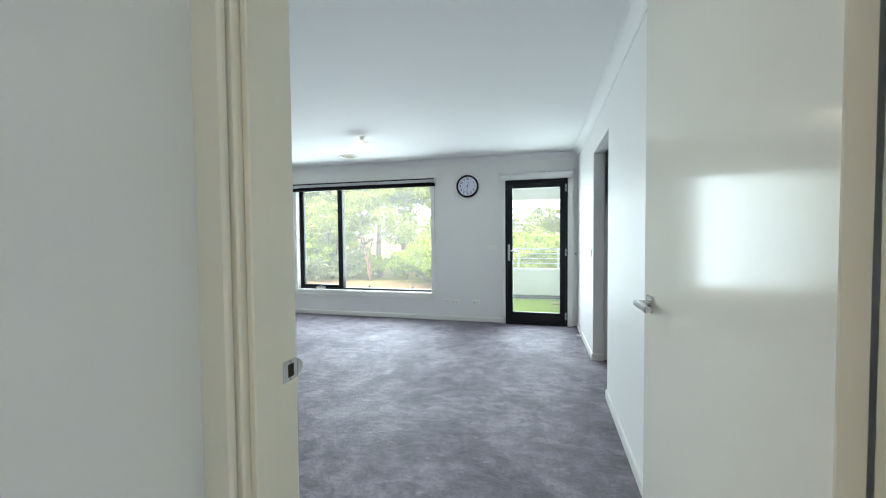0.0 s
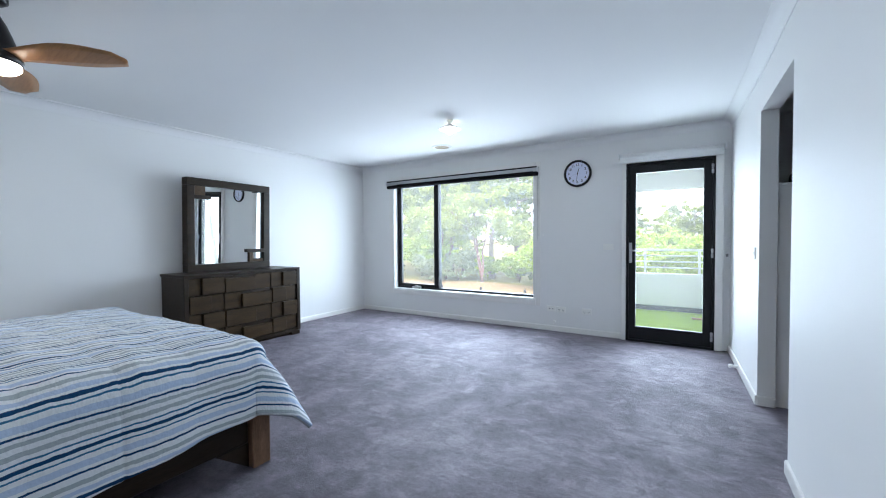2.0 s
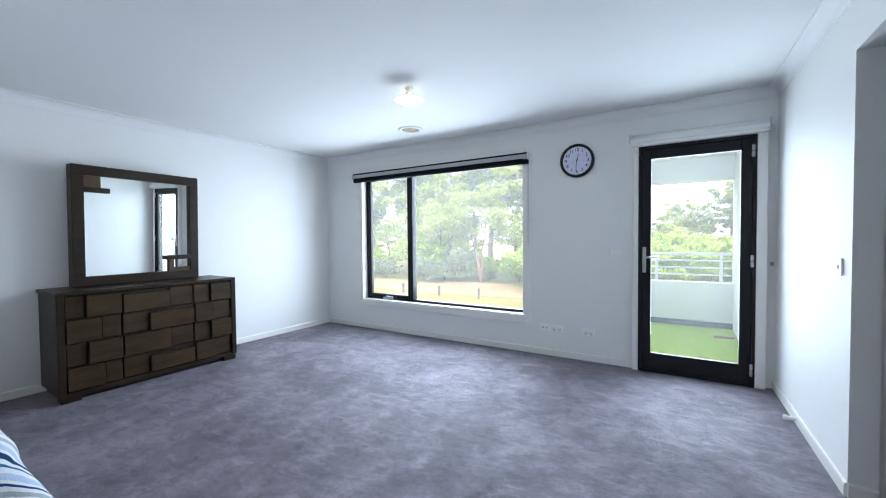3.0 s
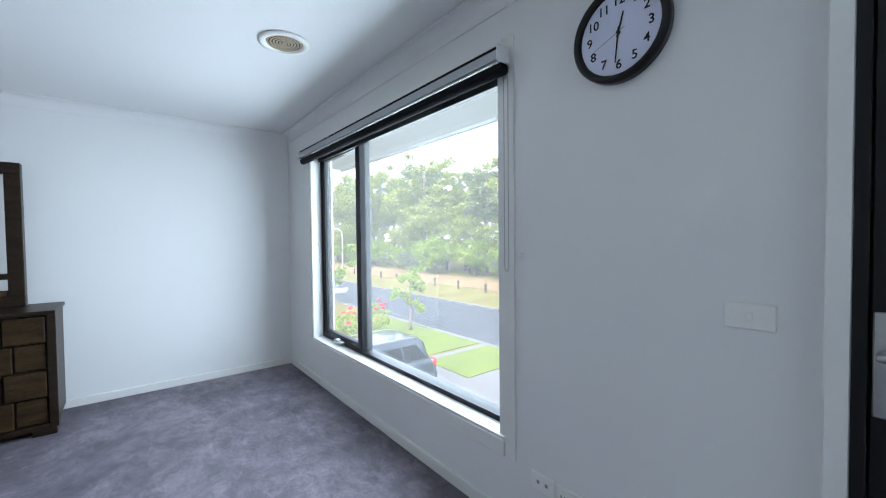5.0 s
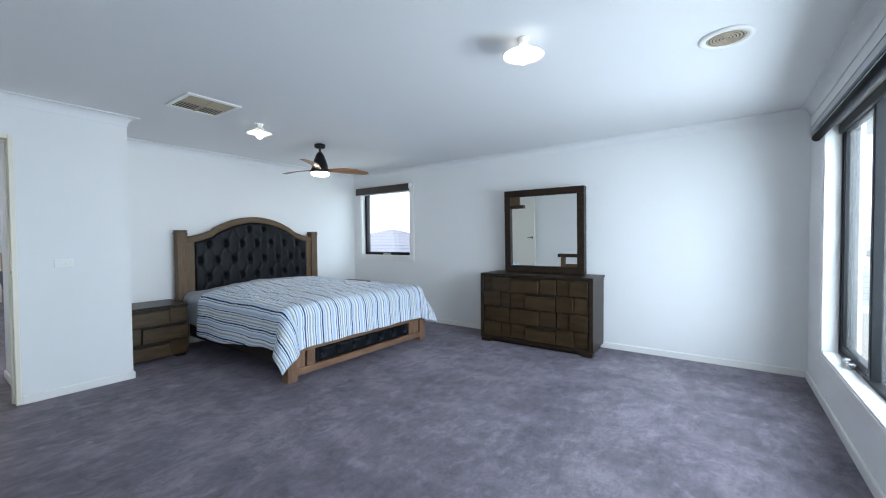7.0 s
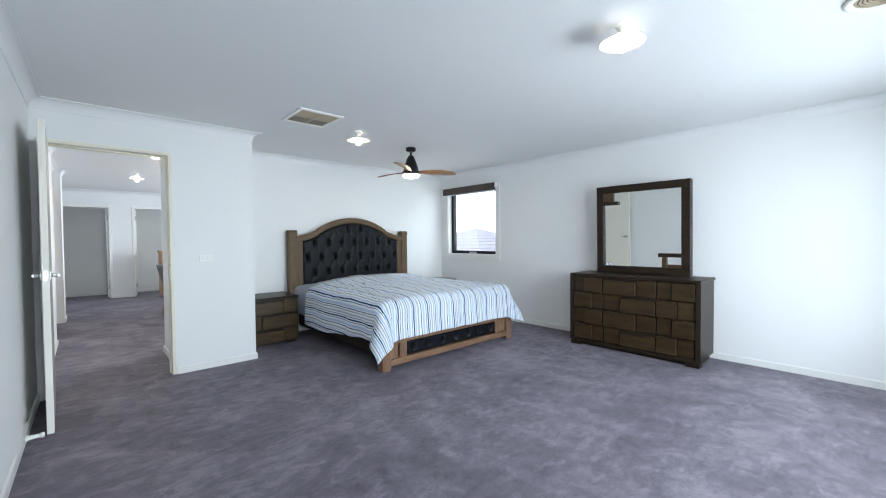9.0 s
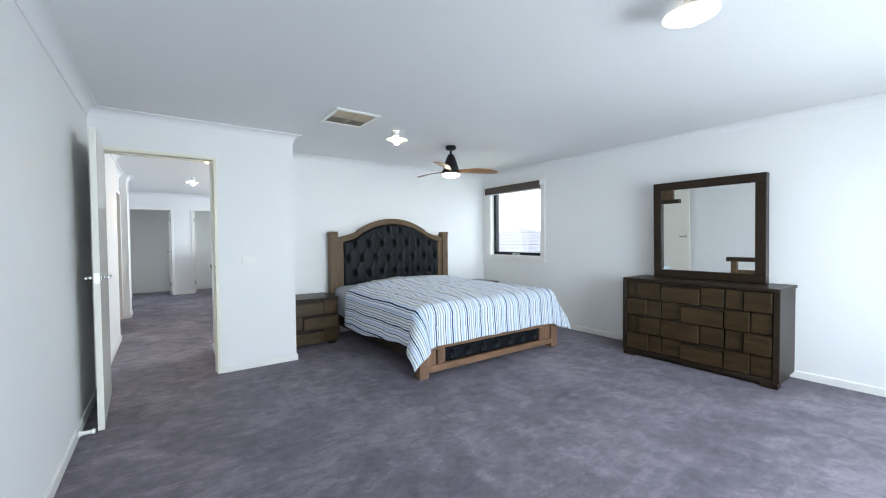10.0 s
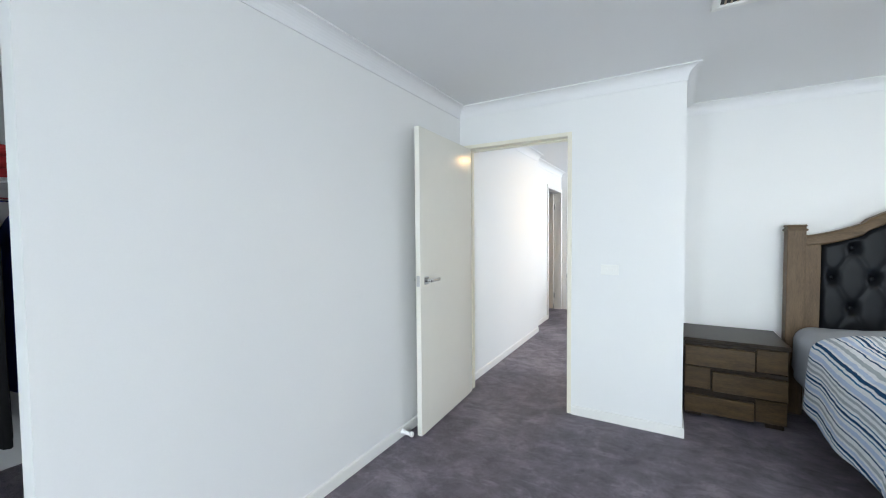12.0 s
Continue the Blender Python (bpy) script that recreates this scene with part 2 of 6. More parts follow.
def carpet_material():
    """Cut pile: brushed patches lean towards or away from the light, with tufts and grain."""
    m = bpy.data.materials.new("grey_purple_carpet")
    m.use_nodes = True
    n, l = m.node_tree.nodes, m.node_tree.links
    b = n["Principled BSDF"]
    b.inputs["Sheen Weight"].default_value = 0.16
    b.inputs["Sheen Roughness"].default_value = 0.35
    b.inputs["Sheen Tint"].default_value = (0.85, 0.80, 1.0, 1)
    b.inputs["Specular IOR Level"].default_value = 0.85
    b.inputs["Specular Tint"].default_value = (0.92, 0.82, 1.0, 1)
    tc = n.new("ShaderNodeTexCoord")

    def nz(scale, detail, rough=0.5, distort=0.0, squash=None):
        t = n.new("ShaderNodeTexNoise")
        t.inputs["Scale"].default_value, t.inputs["Detail"].default_value = scale, detail
        t.inputs["Roughness"].default_value, t.inputs["Distortion"].default_value = rough, distort
        if squash:
            mp = n.new("ShaderNodeMapping")
            mp.inputs["Rotation"].default_value = (0, 0, radians(squash[0]))
            mp.inputs["Scale"].default_value = (squash[1], squash[2], 1)
            l.new(tc.outputs["Object"], mp.inputs["Vector"])
            l.new(mp.outputs[0], t.inputs["Vector"])
        else:
            l.new(tc.outputs["Object"], t.inputs["Vector"])
        return t

    broad, brushed, mark = nz(1.4, 4, 0.6), nz(5.0, 8, 0.66, 0.5, (35, 1.0, 0.7)), nz(12.0, 6, 0.66, 0.3, (-20, 0.7, 1.2))
    grain, tuft = nz(48, 6, 0.8), nz(300, 2)

    def calc(op, x, y, z=None):
        t = n.new("ShaderNodeMath")
        t.operation = op
        for i, v in enumerate((x, y, z)):
            if v is None:
                continue
            if isinstance(v, float):
                t.inputs[i].default_value = v
            else:
                l.new(v, t.inputs[i])
        return t.outputs[0]

    lean = calc("ADD", calc("MULTIPLY", broad.outputs["Fac"], 0.40), calc("MULTIPLY", brushed.outputs["Fac"], 0.32))
    lean = calc("MULTIPLY_ADD", mark.outputs["Fac"], 0.28, lean)
    # crisp paler scuffs where the pile was last brushed
    scuff = nz(6.5, 9, 0.68, 0.6, (50, 0.55, 1.3))
    edge = n.new("ShaderNodeMapRange")
    edge.interpolation_type = "SMOOTHSTEP"
    for i, v in enumerate((0.0, 0.56, 0.59, 0.0, 0.045)):
        if i:
            edge.inputs[i].default_value = v
    l.new(scuff.outputs["Fac"], edge.inputs[0])
    lean = calc("ADD", lean, edge.outputs[0])
    r = n.new("ShaderNodeValToRGB")
    e = r.color_ramp.elements
    e[0].position, e[0].color = 0.395, (0.054, 0.047, 0.054, 1)
    e[1].position, e[1].color = 0.61, (0.222, 0.196, 0.224, 1)
    mid = e.new(0.50)
    mid.color = (0.117, 0.103, 0.119, 1)
    l.new(lean, r.inputs[0])
    mx = n.new("ShaderNodeMix")
    mx.data_type, mx.blend_type = "RGBA", "OVERLAY"
    mx.inputs[0].default_value = 1.0
    l.new(r.outputs[0], mx.inputs[6])
    l.new(grain.outputs["Fac"], mx.inputs[7])
    l.new(mx.outputs[2], b.inputs["Base Color"])
    l.new(calc("MULTIPLY_ADD", lean, -0.9, 1.02), b.inputs["Roughness"])
    bp = n.new("ShaderNodeBump")
    bp.inputs["Strength"].default_value, bp.inputs["Distance"].default_value = 0.8, 0.007
    l.new(calc("ADD", grain.outputs["Fac"], tuft.outputs["Fac"]), bp.inputs["Height"])
    bp2 = n.new("ShaderNodeBump")
    bp2.inputs["Strength"].default_value, bp2.inputs["Distance"].default_value = 0.55, 0.05
    l.new(lean, bp2.inputs["Height"])
    l.new(bp2.outputs[0], bp.inputs["Normal"])
    l.new(bp.outputs[0], b.inputs["Normal"])
    return m


M_CARPET = carpet_material()


def glass_material():
    m = bpy.data.materials.new("window_glass")
    m.use_nodes = True
    n, l = m.node_tree.nodes, m.node_tree.links
    tr, gl, mx, lw, pw, ma = (n.new("ShaderNodeBsdfTransparent"), n.new("ShaderNodeBsdfGlossy"), n.new("ShaderNodeMixShader"), n.new("ShaderNodeLayerWeight"), n.new("ShaderNodeMath"), n.new("ShaderNodeMath"))
    gl.inputs["Roughness"].default_value = 0.0
    tr.inputs["Color"].default_value = (0.98, 0.99, 0.985, 1)
    lw.inputs["Blend"].default_value = 0.5
    pw.operation, pw.inputs[1].default_value = "POWER", 5.0
    ma.operation, ma.inputs[1].default_value, ma.inputs[2].default_value = "MULTIPLY_ADD", 0.6, 0.03
    l.new(lw.outputs["Facing"], pw.inputs[0])
    l.new(pw.outputs[0], ma.inputs[0])
    l.new(ma.outputs[0], mx.inputs[0])
    l.new(tr.outputs[0], mx.inputs[1])
    l.new(gl.outputs[0], mx.inputs[2])
    # a thin white translucent layer lays the outdoor haze into the pane
    veil, film = n.new("ShaderNodeBsdfTranslucent"), n.new("ShaderNodeMixShader")
    veil.inputs["Color"].default_value = (1.0, 1.0, 0.97, 1)
    film.inputs[0].default_value = 0.022
    l.new(mx.outputs[0], film.inputs[1])
    l.new(veil.outputs[0], film.inputs[2])
    l.new(film.outputs[0], n["Material Output"].inputs[0])
    return m


M_GLASS = glass_material()
M_MIRROR = bpy.data.materials.new("mirror_silver")
M_MIRROR.use_nodes = True
M_MIRROR.node_tree.nodes["Principled BSDF"].inputs["Metallic"].default_value = 1.0
M_MIRROR.node_tree.nodes["Principled BSDF"].inputs["Roughness"].default_value = 0.01
M_MIRROR.node_tree.nodes["Principled BSDF"].inputs["Base Color"].default_value = (0.88, 0.9, 0.89, 1)


def shade_material():
    m = bpy.data.materials.new("opal_glass_shade")
    m.use_nodes = True
    n, l = m.node_tree.nodes, m.node_tree.links
    b = n["Principled BSDF"]
    b.inputs["Base Color"].default_value, b.inputs["Roughness"].default_value = (0.85, 0.85, 0.84, 1), 0.2
    t = n.new("ShaderNodeBsdfTranslucent")
    t.inputs["Color"].default_value = (0.9, 0.9, 0.88, 1)
    mx = n.new("ShaderNodeMixShader")
    mx.inputs[0].default_value = 0.22
    l.new(b.outputs[0], mx.inputs[1])
    l.new(t.outputs[0], mx.inputs[2])
    l.new(mx.outputs[0], n["Material Output"].inputs[0])
    return m


M_SHADE = shade_material()


def quilt_material():
    """Striped cotton: colour follows the cloth's own width, carried in its UV map."""
    m = bpy.data.materials.new("striped_cotton")
    m.use_nodes = True
    n, l = m.node_tree.nodes, m.node_tree.links
    b = n["Principled BSDF"]
    b.inputs["Roughness"].default_value = 0.9
    b.inputs["Specular IOR Level"].default_value = 0.15
    uv = n.new("ShaderNodeUVMap")
    uv.uv_map = "cloth"
    sep = n.new("ShaderNodeSeparateXYZ")
    l.new(uv.outputs[0], sep.inputs[0])
    ripple = n.new("ShaderNodeTexNoise")
    ripple.inputs["Scale"].default_value, ripple.inputs["Detail"].default_value = 22, 2
    l.new(uv.outputs[0], ripple.inputs["Vector"])
    wob = n.new("ShaderNodeMath")
    wob.operation = "MULTIPLY_ADD"
    wob.inputs[1].default_value = 0.009
    l.new(ripple.outputs["Fac"], wob.inputs[0])
    l.new(sep.outputs[0], wob.inputs[2])
    per = n.new("ShaderNodeMath")
    per.operation = "MULTIPLY"
    per.inputs[1].default_value = 1 / 0.36
    l.new(wob.outputs[0], per.inputs[0])
    fr = n.new("ShaderNodeMath")
    fr.operation = "FRACT"
    l.new(per.outputs[0], fr.inputs[0])
    r = n.new("ShaderNodeValToRGB")
    cr = r.color_ramp
    cr.interpolation = "CONSTANT"
    W, N, B, G, L = (0.74, 0.77, 0.80), (0.012, 0.055, 0.14), (0.04, 0.15, 0.29), (0.38, 0.43, 0.47), (0.46, 0.56, 0.72)
    stops = [(0.0, W), (0.045, G), (0.09, W), (0.13, B), (0.150, W), (0.19, N), (0.23, W), (0.265, B), (0.285, W), (0.335, L), (0.40, W), (0.435, N), (0.460, W),
             (0.52, G), (0.57, W), (0.605, L), (0.645, W), (0.67, N), (0.71, W), (0.74, B), (0.76, W), (0.81, L), (0.875, W), (0.90, N), (0.925, W), (0.96, G)]
    cr.elements[0].position, cr.elements[0].color = 0.0, (*W, 1)
    cr.elements.remove(cr.elements[1])
    for p, c in stops[1:]:
        cr.elements.new(p).color = (*c, 1)
    l.new(fr.outputs[0], r.inputs[0])
    l.new(r.outputs[0], b.inputs["Base Color"])
    weave = n.new("ShaderNodeTexNoise")
    weave.inputs["Scale"].default_value, weave.inputs["Detail"].default_value = 60, 4
    l.new(uv.outputs[0], weave.inputs["Vector"])
    bp = n.new("ShaderNodeBump")
    bp.inputs["Strength"].default_value, bp.inputs["Distance"].default_value = 0.5, 0.01
    l.new(weave.outputs["Fac"], bp.inputs["Height"])
    l.new(bp.outputs[0], b.inputs["Normal"])
    return m


M_QUILT = quilt_material()

# ---- building helpers ----
BASE = {}


def box(bm, x0, x1, y0, y1, z0, z1, bevel=0.0, segs=1):
    vs = [bm.verts.new((x, y, z)) for x in (x0, x1) for y in (y0, y1) for z in (z0, z1)]
    fs = [bm.faces.new([vs[i] for i in q]) for q in ((0, 1, 3, 2), (4, 6, 7, 5), (0, 4, 5, 1), (2, 3, 7, 6), (0, 2, 6, 4), (1, 5, 7, 3))]
    if bevel:
        es = list({e for f in fs for e in f.edges})
        bmesh.ops.bevel(bm, geom=es, offset=bevel, segments=segs, affect="EDGES", profile=0.5)
    return bm


def boxes(*rows, bevel=0.0):
    bm = bmesh.new()
    for r in rows:
        box(bm, *r, bevel=bevel)
    return bm


def annulus(r0, r1, z0, z1, centre, n=36):
    """A flat ring with a square section."""
    bm = bmesh.new()
    cols = []
    for i in range(n):
        a = 2 * math.pi * i / n
        cols.append([bm.verts.new((centre[0] + r * math.cos(a), centre[1] + r * math.sin(a), z)) for r, z in ((r0, z0), (r1, z0), (r1, z1), (r0, z1))])
    for a, b in zip(cols, cols[1:] + cols[:1]):
        for k in range(4):
            bm.faces.new((a[k], b[k], b[(k + 1) % 4], a[(k + 1) % 4]))
    bmesh.ops.recalc_face_normals(bm, faces=bm.faces)
    return bm


def lathe(profile, centre=(0, 0, 0), n=32, axis="z"):
    """A turned shape from (radius, height) pairs."""
    bm = bmesh.new()
    rings = []
    for r, h in profile:
        ring = []
        for i in range(n):
            a = 2 * math.pi * i / n
            p = (r * math.cos(a), r * math.sin(a), h)
            if axis == "y":
                p = (p[0], p[2], p[1])
            elif axis == "x":
                p = (p[2], p[0], p[1])
            ring.append(bm.verts.new([p[k] + centre[k] for k in range(3)]))
        rings.append(ring)
    for a, b in zip(rings, rings[1:]):
        for i in range(n):
            bm.faces.new((a[i], a[(i + 1) % n], b[(i + 1) % n], b[i]))
    for ring in (rings[0], rings[-1]):
        bm.faces.new(ring)
    bmesh.ops.recalc_face_normals(bm, faces=bm.faces)
    for f in bm.faces:
        f.smooth = len(f.verts) == 4
    return bm


def tube(points, radius, n=8, bm=None):
    bm = bm or bmesh.new()
    pts = [Vector(p) for p in points]
    rad = radius if isinstance(radius, (list, tuple)) else [radius] * len(pts)
    prev = None
    for i, p in enumerate(pts):
        d = (pts[min(i + 1, len(pts) - 1)] - pts[max(i - 1, 0)]).normalized()
        up = Vector((0, 0, 1)) if abs(d.z) < 0.95 else Vector((1, 0, 0))
        u = d.cross(up).normalized()
        v = d.cross(u)
        ring = [bm.verts.new(p + rad[i] * (math.cos(2 * math.pi * k / n) * u + math.sin(2 * math.pi * k / n) * v)) for k in range(n)]
        if prev:
            for k in range(n):
                bm.faces.new((prev[k], prev[(k + 1) % n], ring[(k + 1) % n], ring[k])).smooth = True
        else:
            bm.faces.new(ring)
        prev = ring
    bm.faces.new(prev)
    bmesh.ops.recalc_face_normals(bm, faces=bm.faces)
    return bm


def prism(outline, axis, a0, a1):
    """A solid from a closed outline of pairs, drawn out along x, y or z."""
    bm = bmesh.new()
    put = {"x": lambda p, a: (a, p[0], p[1]), "y": lambda p, a: (p[0], a, p[1]), "z": lambda p, a: (p[0], p[1], a)}[axis]
    lo, hi = [bm.verts.new(put(p, a0)) for p in outline], [bm.verts.new(put(p, a1)) for p in outline]
    n = len(outline)
    for i in range(n):
        bm.faces.new((lo[i], lo[(i + 1) % n], hi[(i + 1) % n], hi[i]))
    bm.faces.new(lo)
    bm.faces.new(hi)
    bmesh.ops.recalc_face_normals(bm, faces=bm.faces)
    return bm


def mesh_of(name, bm, material):
    me = bpy.data.meshes.new(name)
    bm.to_mesh(me)
    bm.free()
    me.materials.append(material)
    return me


def thing(name, label, category, base=(0, 0, 0), group=""):
    ob = new(name)
    ob.empty_display_size = 0.1
    ob.location = base
    BASE[ob] = Vector(base)
    return tagged(ob, label, category, group)


def part(name, bm, material, parent, label=""):
    base = BASE[parent]
    bmesh.ops.translate(bm, vec=-base, verts=bm.verts)
    ob = new(name, mesh_of(name, bm, material))
    ob.parent = parent
    BASE[ob] = base
    return tagged(ob, label)


def single(name, bm, material, label, category, group=""):
    return tagged(new(name, mesh_of(name, bm, material)), label, category, group)


def setting(name, bm, material, label, category="wall"):
    ob = tagged(new(name, mesh_of(name, bm, material)), label, category, kind="structure")
    BASE[ob] = Vector((0, 0, 0))
    return ob


# ---- the room ----
XW, XE, YS, YN, H = -4.565, 0.55, -0.25, 5.70, 2.39
YD, XNIB = 0.673, -1.07

setting("floor", boxes((-4.9, 2.6, -8.0, 5.92, -0.30, 0.0)), M_CARPET, "grey-purple cut-pile carpet with vacuum marks", "floor")
setting("ceiling", boxes((-5.0, 2.6, -8.0, 5.92, H, H + 0.2)), M_CEIL, "flat white painted plaster ceiling", "ceiling")
# north wall: big window and balcony door
WX0, WX1, WZ0, WZ1 = -3.90, -1.54, 0.385, 2.10
DX0, DX1, DZ1 = -0.46, 0.382, 2.03
setting("wall_north", boxes((XW - 0.2, WX0, YN, YN + 0.2, -3.3, H), (WX0, WX1, YN, YN + 0.2, -3.3, WZ0), (WX0, WX1, YN, YN + 0.2, WZ1, H),
                            (WX1, DX0, YN, YN + 0.2, -3.3, H), (DX0, DX1, YN, YN + 0.2, DZ1, H), (DX0, DX1, YN + 0.001, YN + 0.2, -3.3, -0.001), (DX1, 2.6, YN, YN + 0.2, -3.3, H)),
        M_WALL, "white painted plaster wall with window and door openings")
SY0, SY1, SZ0, SZ1 = -0.07, 1.06, 0.99, 2.09
setting("wall_west", boxes((XW - 0.2, XW, -8.0, SY0, -3.3, H), (XW - 0.2, XW, SY0, SY1, -3.3, SZ0), (XW - 0.2, XW, SY0, SY1, SZ1, H), (XW - 0.2, XW, SY1, YN, -3.3, H)),
        M_WALL, "white painted plaster wall with a small window")
setting("wall_south", boxes((XW, XNIB, YS - 0.1, YS, 0, H)), M_WALL, "white painted plaster wall behind the bed")
# the thick block beside the entry, then the door wall
OX0, OX1, OZ = -0.335, 0.485, 2.05
setting("wall_nib", boxes((XNIB, -0.39, YS - 0.1, YD, 0, H)), M_WALL, "white painted wall block beside the bed")
setting("wall_entry", boxes((-0.39, OX0 - 0.03, YD - 0.11, YD, 0, H), (OX0 - 0.03, OX1 + 0.03, YD - 0.11, YD, OZ + 0.03, H), (OX1 + 0.03, XE, YD - 0.11, YD, 0, H)),
        M_WALL, "white painted plaster wall round the entry door")
RY0, RY1, RZ = 3.27, 4.21, 2.06
setting("wall_east", boxes((XE, XE + 0.1, -1.60, RY0, 0, H), (XE, XE + 0.1, RY0, RY1, RZ, H)),
        M_WALL, "white painted plaster wall with an open robe doorway")
# the last stretch runs slightly out of square
XC = XE - 0.035
setting("wall_east_end", prism([(XE, RY1), (XE + 0.1, RY1), (XE + 0.1, YN), (XC, YN)], "z", 0, H), M_WALL, "white painted plaster wall between the robe and the balcony door")
# robe behind the east wall
setting("wall_robe", boxes((XE + 0.1, 2.45, 2.2, 2.3, 0, H), (2.35, 2.45, 2.3, YN, 0, H)), M_WALL, "white painted plaster walls of the walk-in robe")
# landing beyond the entry door
setting("wall_landing", boxes((XE + 0.1, XE + 0.2, -2.46, -1.5, 0, H), (XE + 0.1, XE + 0.2, -3.36, -2.46, 2.05, H),
                              (XE, XE + 0.2, -3.78, -3.36, 0, H), (0.86, 0.96, -8.0, -3.88, 0, H),
                              (-0.475, -0.12, -6.45, -6.3, 0, H), (-0.12, 0.86, -6.45, -6.3, 2.06, H), (-1.31, -0.475, -6.45, -6.3, 2.06, H), (-3.7, -1.31, -6.45, -6.3, 0, H),
                              (-4.4, 0.95, -7.35, -7.25, 0, H)),
        M_WALL, "white painted plaster walls of the landing")
setting("wall_landing_west", boxes((-3.8, -3.7, -8.0, -7.2, 0, H), (-3.8, -3.7, -6.5, -4.4, 0, H), (-3.8, -3.7, -7.2, -6.5, 0, 0.7), (-3.8, -3.7, -7.2, -6.5, 2.2, H), (-3.8, -3.7, -2.4, YS - 0.1, 0, H), (-3.8, -3.7, -4.4, -2.4, 0, 0.6), (-3.8, -3.7, -4.4, -2.4, 2.2, H)),
        M_WALL, "white painted plaster wall with the landing window")
setting("wall_side_room", boxes((XE + 0.1, 2.45, -1.5, -1.4, 0, H), (2.35, 2.45, -3.78, -1.5, 0, H), (XE + 0.2, 2.45, -3.88, -3.78, 0, H)), M_WALL, "white painted walls of the room off the landing")
setting("wall_outer_south", boxes((-4.9, 2.6, -8.1, -8.0, -3.3, H), (2.45, 2.6, -8.0, 5.7, -3.3, H)), M_RENDERW, "white rendered outer walls")


def run(p0, p1, inward, prof, out0=0, out1=0):
    """A strip with the given (depth, height) outline along a wall from p0 to p1; out0 and out1 mitre an end round an outer corner."""
    bm = bmesh.new()
    n = Vector((*inward, 0))
    along = (Vector((*p1, 0)) - Vector((*p0, 0))).normalized()
    ends = [[bm.verts.new(Vector((*p, 0)) + n * d + along * (d * o) + Vector((0, 0, z))) for d, z in prof] for p, o in ((p0, -out0), (p1, out1))]
    k = len(prof)
    for i in range(k):
        bm.faces.new((ends[0][i], ends[0][(i + 1) % k], ends[1][(i + 1) % k], ends[1][i]))
    bm.faces.new(ends[0])
    bm.faces.new(ends[1])
    bmesh.ops.recalc_face_normals(bm, faces=bm.faces)
    return bm


SK = [(0.0, 0.001), (0.013, 0.001), (0.013, 0.058), (0.009, 0.066), (0.0, 0.067)]
CO = [(0.0, H - 0.085), (0.006, H - 0.085), (0.006, H - 0.078)] + [(0.006 + 0.062 * (1 - math.cos(a)), H - 0.078 + 0.068 * math.sin(a)) for a in [math.pi / 2 * i / 7 for i in range(1, 8)]] + [(0.078, H - 0.010), (0.078, H - 0.001), (0.0, H - 0.001)]
RUNS = [((XW, YS), (XW, YN), (1, 0)), ((XW, YN), (-0.505, YN), (0, -1)), ((XE, RY1), (XC, YN), (-1, 0)), ((XE, YD), (XE, RY0), (-1, 0)),
        ((XNIB, YD), (-0.37, YD), (0, 1), 1, 0), ((XNIB, YS), (XNIB, YD), (-1, 0), 0, 1), ((XW, YS), (XNIB, YS), (0, 1)), ((XE, RY1), (XE + 0.1, RY1), (0, -1)),
        ((-0.39, YS - 0.1), (-0.39, YD - 0.11), (1, 0)), ((XE, -1.60), (XE, YD - 0.11), (-1, 0)), ((XE + 0.1, -2.42), (XE + 0.1, -1.6), (-1, 0)), ((XE, -3.78), (XE, -3.36), (-1, 0)), ((XE, -1.6), (XE + 0.1, -1.6), (0, -1)), ((-3.7, YS - 0.1), (-0.377, YS - 0.1), (0, -1)),
        ((-0.475, -6.3), (-0.12, -6.3), (0, 1)), ((-3.69, -7.25), (0.86, -7.25), (0, 1)), ((0.86, -7.25), (0.86, -3.88), (-1, 0))]
for a, b, n, *o in RUNS:
    setting("baseboard", run(a, b, n, SK, *o), M_TRIM, "low white gloss baseboard along the carpet", "baseboard")
CRUNS = [((XW, YS), (XW, YN), (1, 0)), ((XW, YN), (XE, YN), (0, -1)), ((XE, YD), (XE, RY1), (-1, 0)), ((XE, RY1), (XC, YN), (-1, 0)), ((XNIB, YD), (XE, YD), (0, 1), 1, 0), ((XNIB, YS), (XNIB, YD), (-1, 0), 0, 1), ((XW, YS), (XNIB, YS), (0, 1)),
         ((XE, -1.6), (XE, YD - 0.11), (-1, 0)), ((XE + 0.1, -3.36), (XE + 0.1, -1.6), (-1, 0)), ((XE, -3.78), (XE, -3.36), (-1, 0)), ((-0.39, YS - 0.1), (-0.39, YD - 0.11), (1, 0)), ((-3.7, -6.3), (0.86, -6.3), (0, 1)), ((0.86, -6.3), (0.86, -3.88), (-1, 0))]
for a, b, n, *o in CRUNS:
    setting("cornice", run(a, b, n, CO, *o), M_CEIL, "white coved plaster cornice under the ceiling", "cornice")


# ---- window, doors ----
def frame_box(x0, x1, z0, z1, w, y0, y1, plane="y", bevel=0.0):
    """Four bars round an opening, in a wall that faces along y or x."""
    rows = [(x0, x0 + w, z0, z1), (x1 - w, x1, z0, z1), (x0 + w, x1 - w, z0, z0 + w), (x0 + w, x1 - w, z1 - w, z1)]
    bm = bmesh.new()
    for a, b, c, d in rows:
        if plane == "y":
            box(bm, a, b, y0, y1, c, d, bevel=bevel)
        else:
            box(bm, y0, y1, a, b, c, d, bevel=bevel)
    return bm


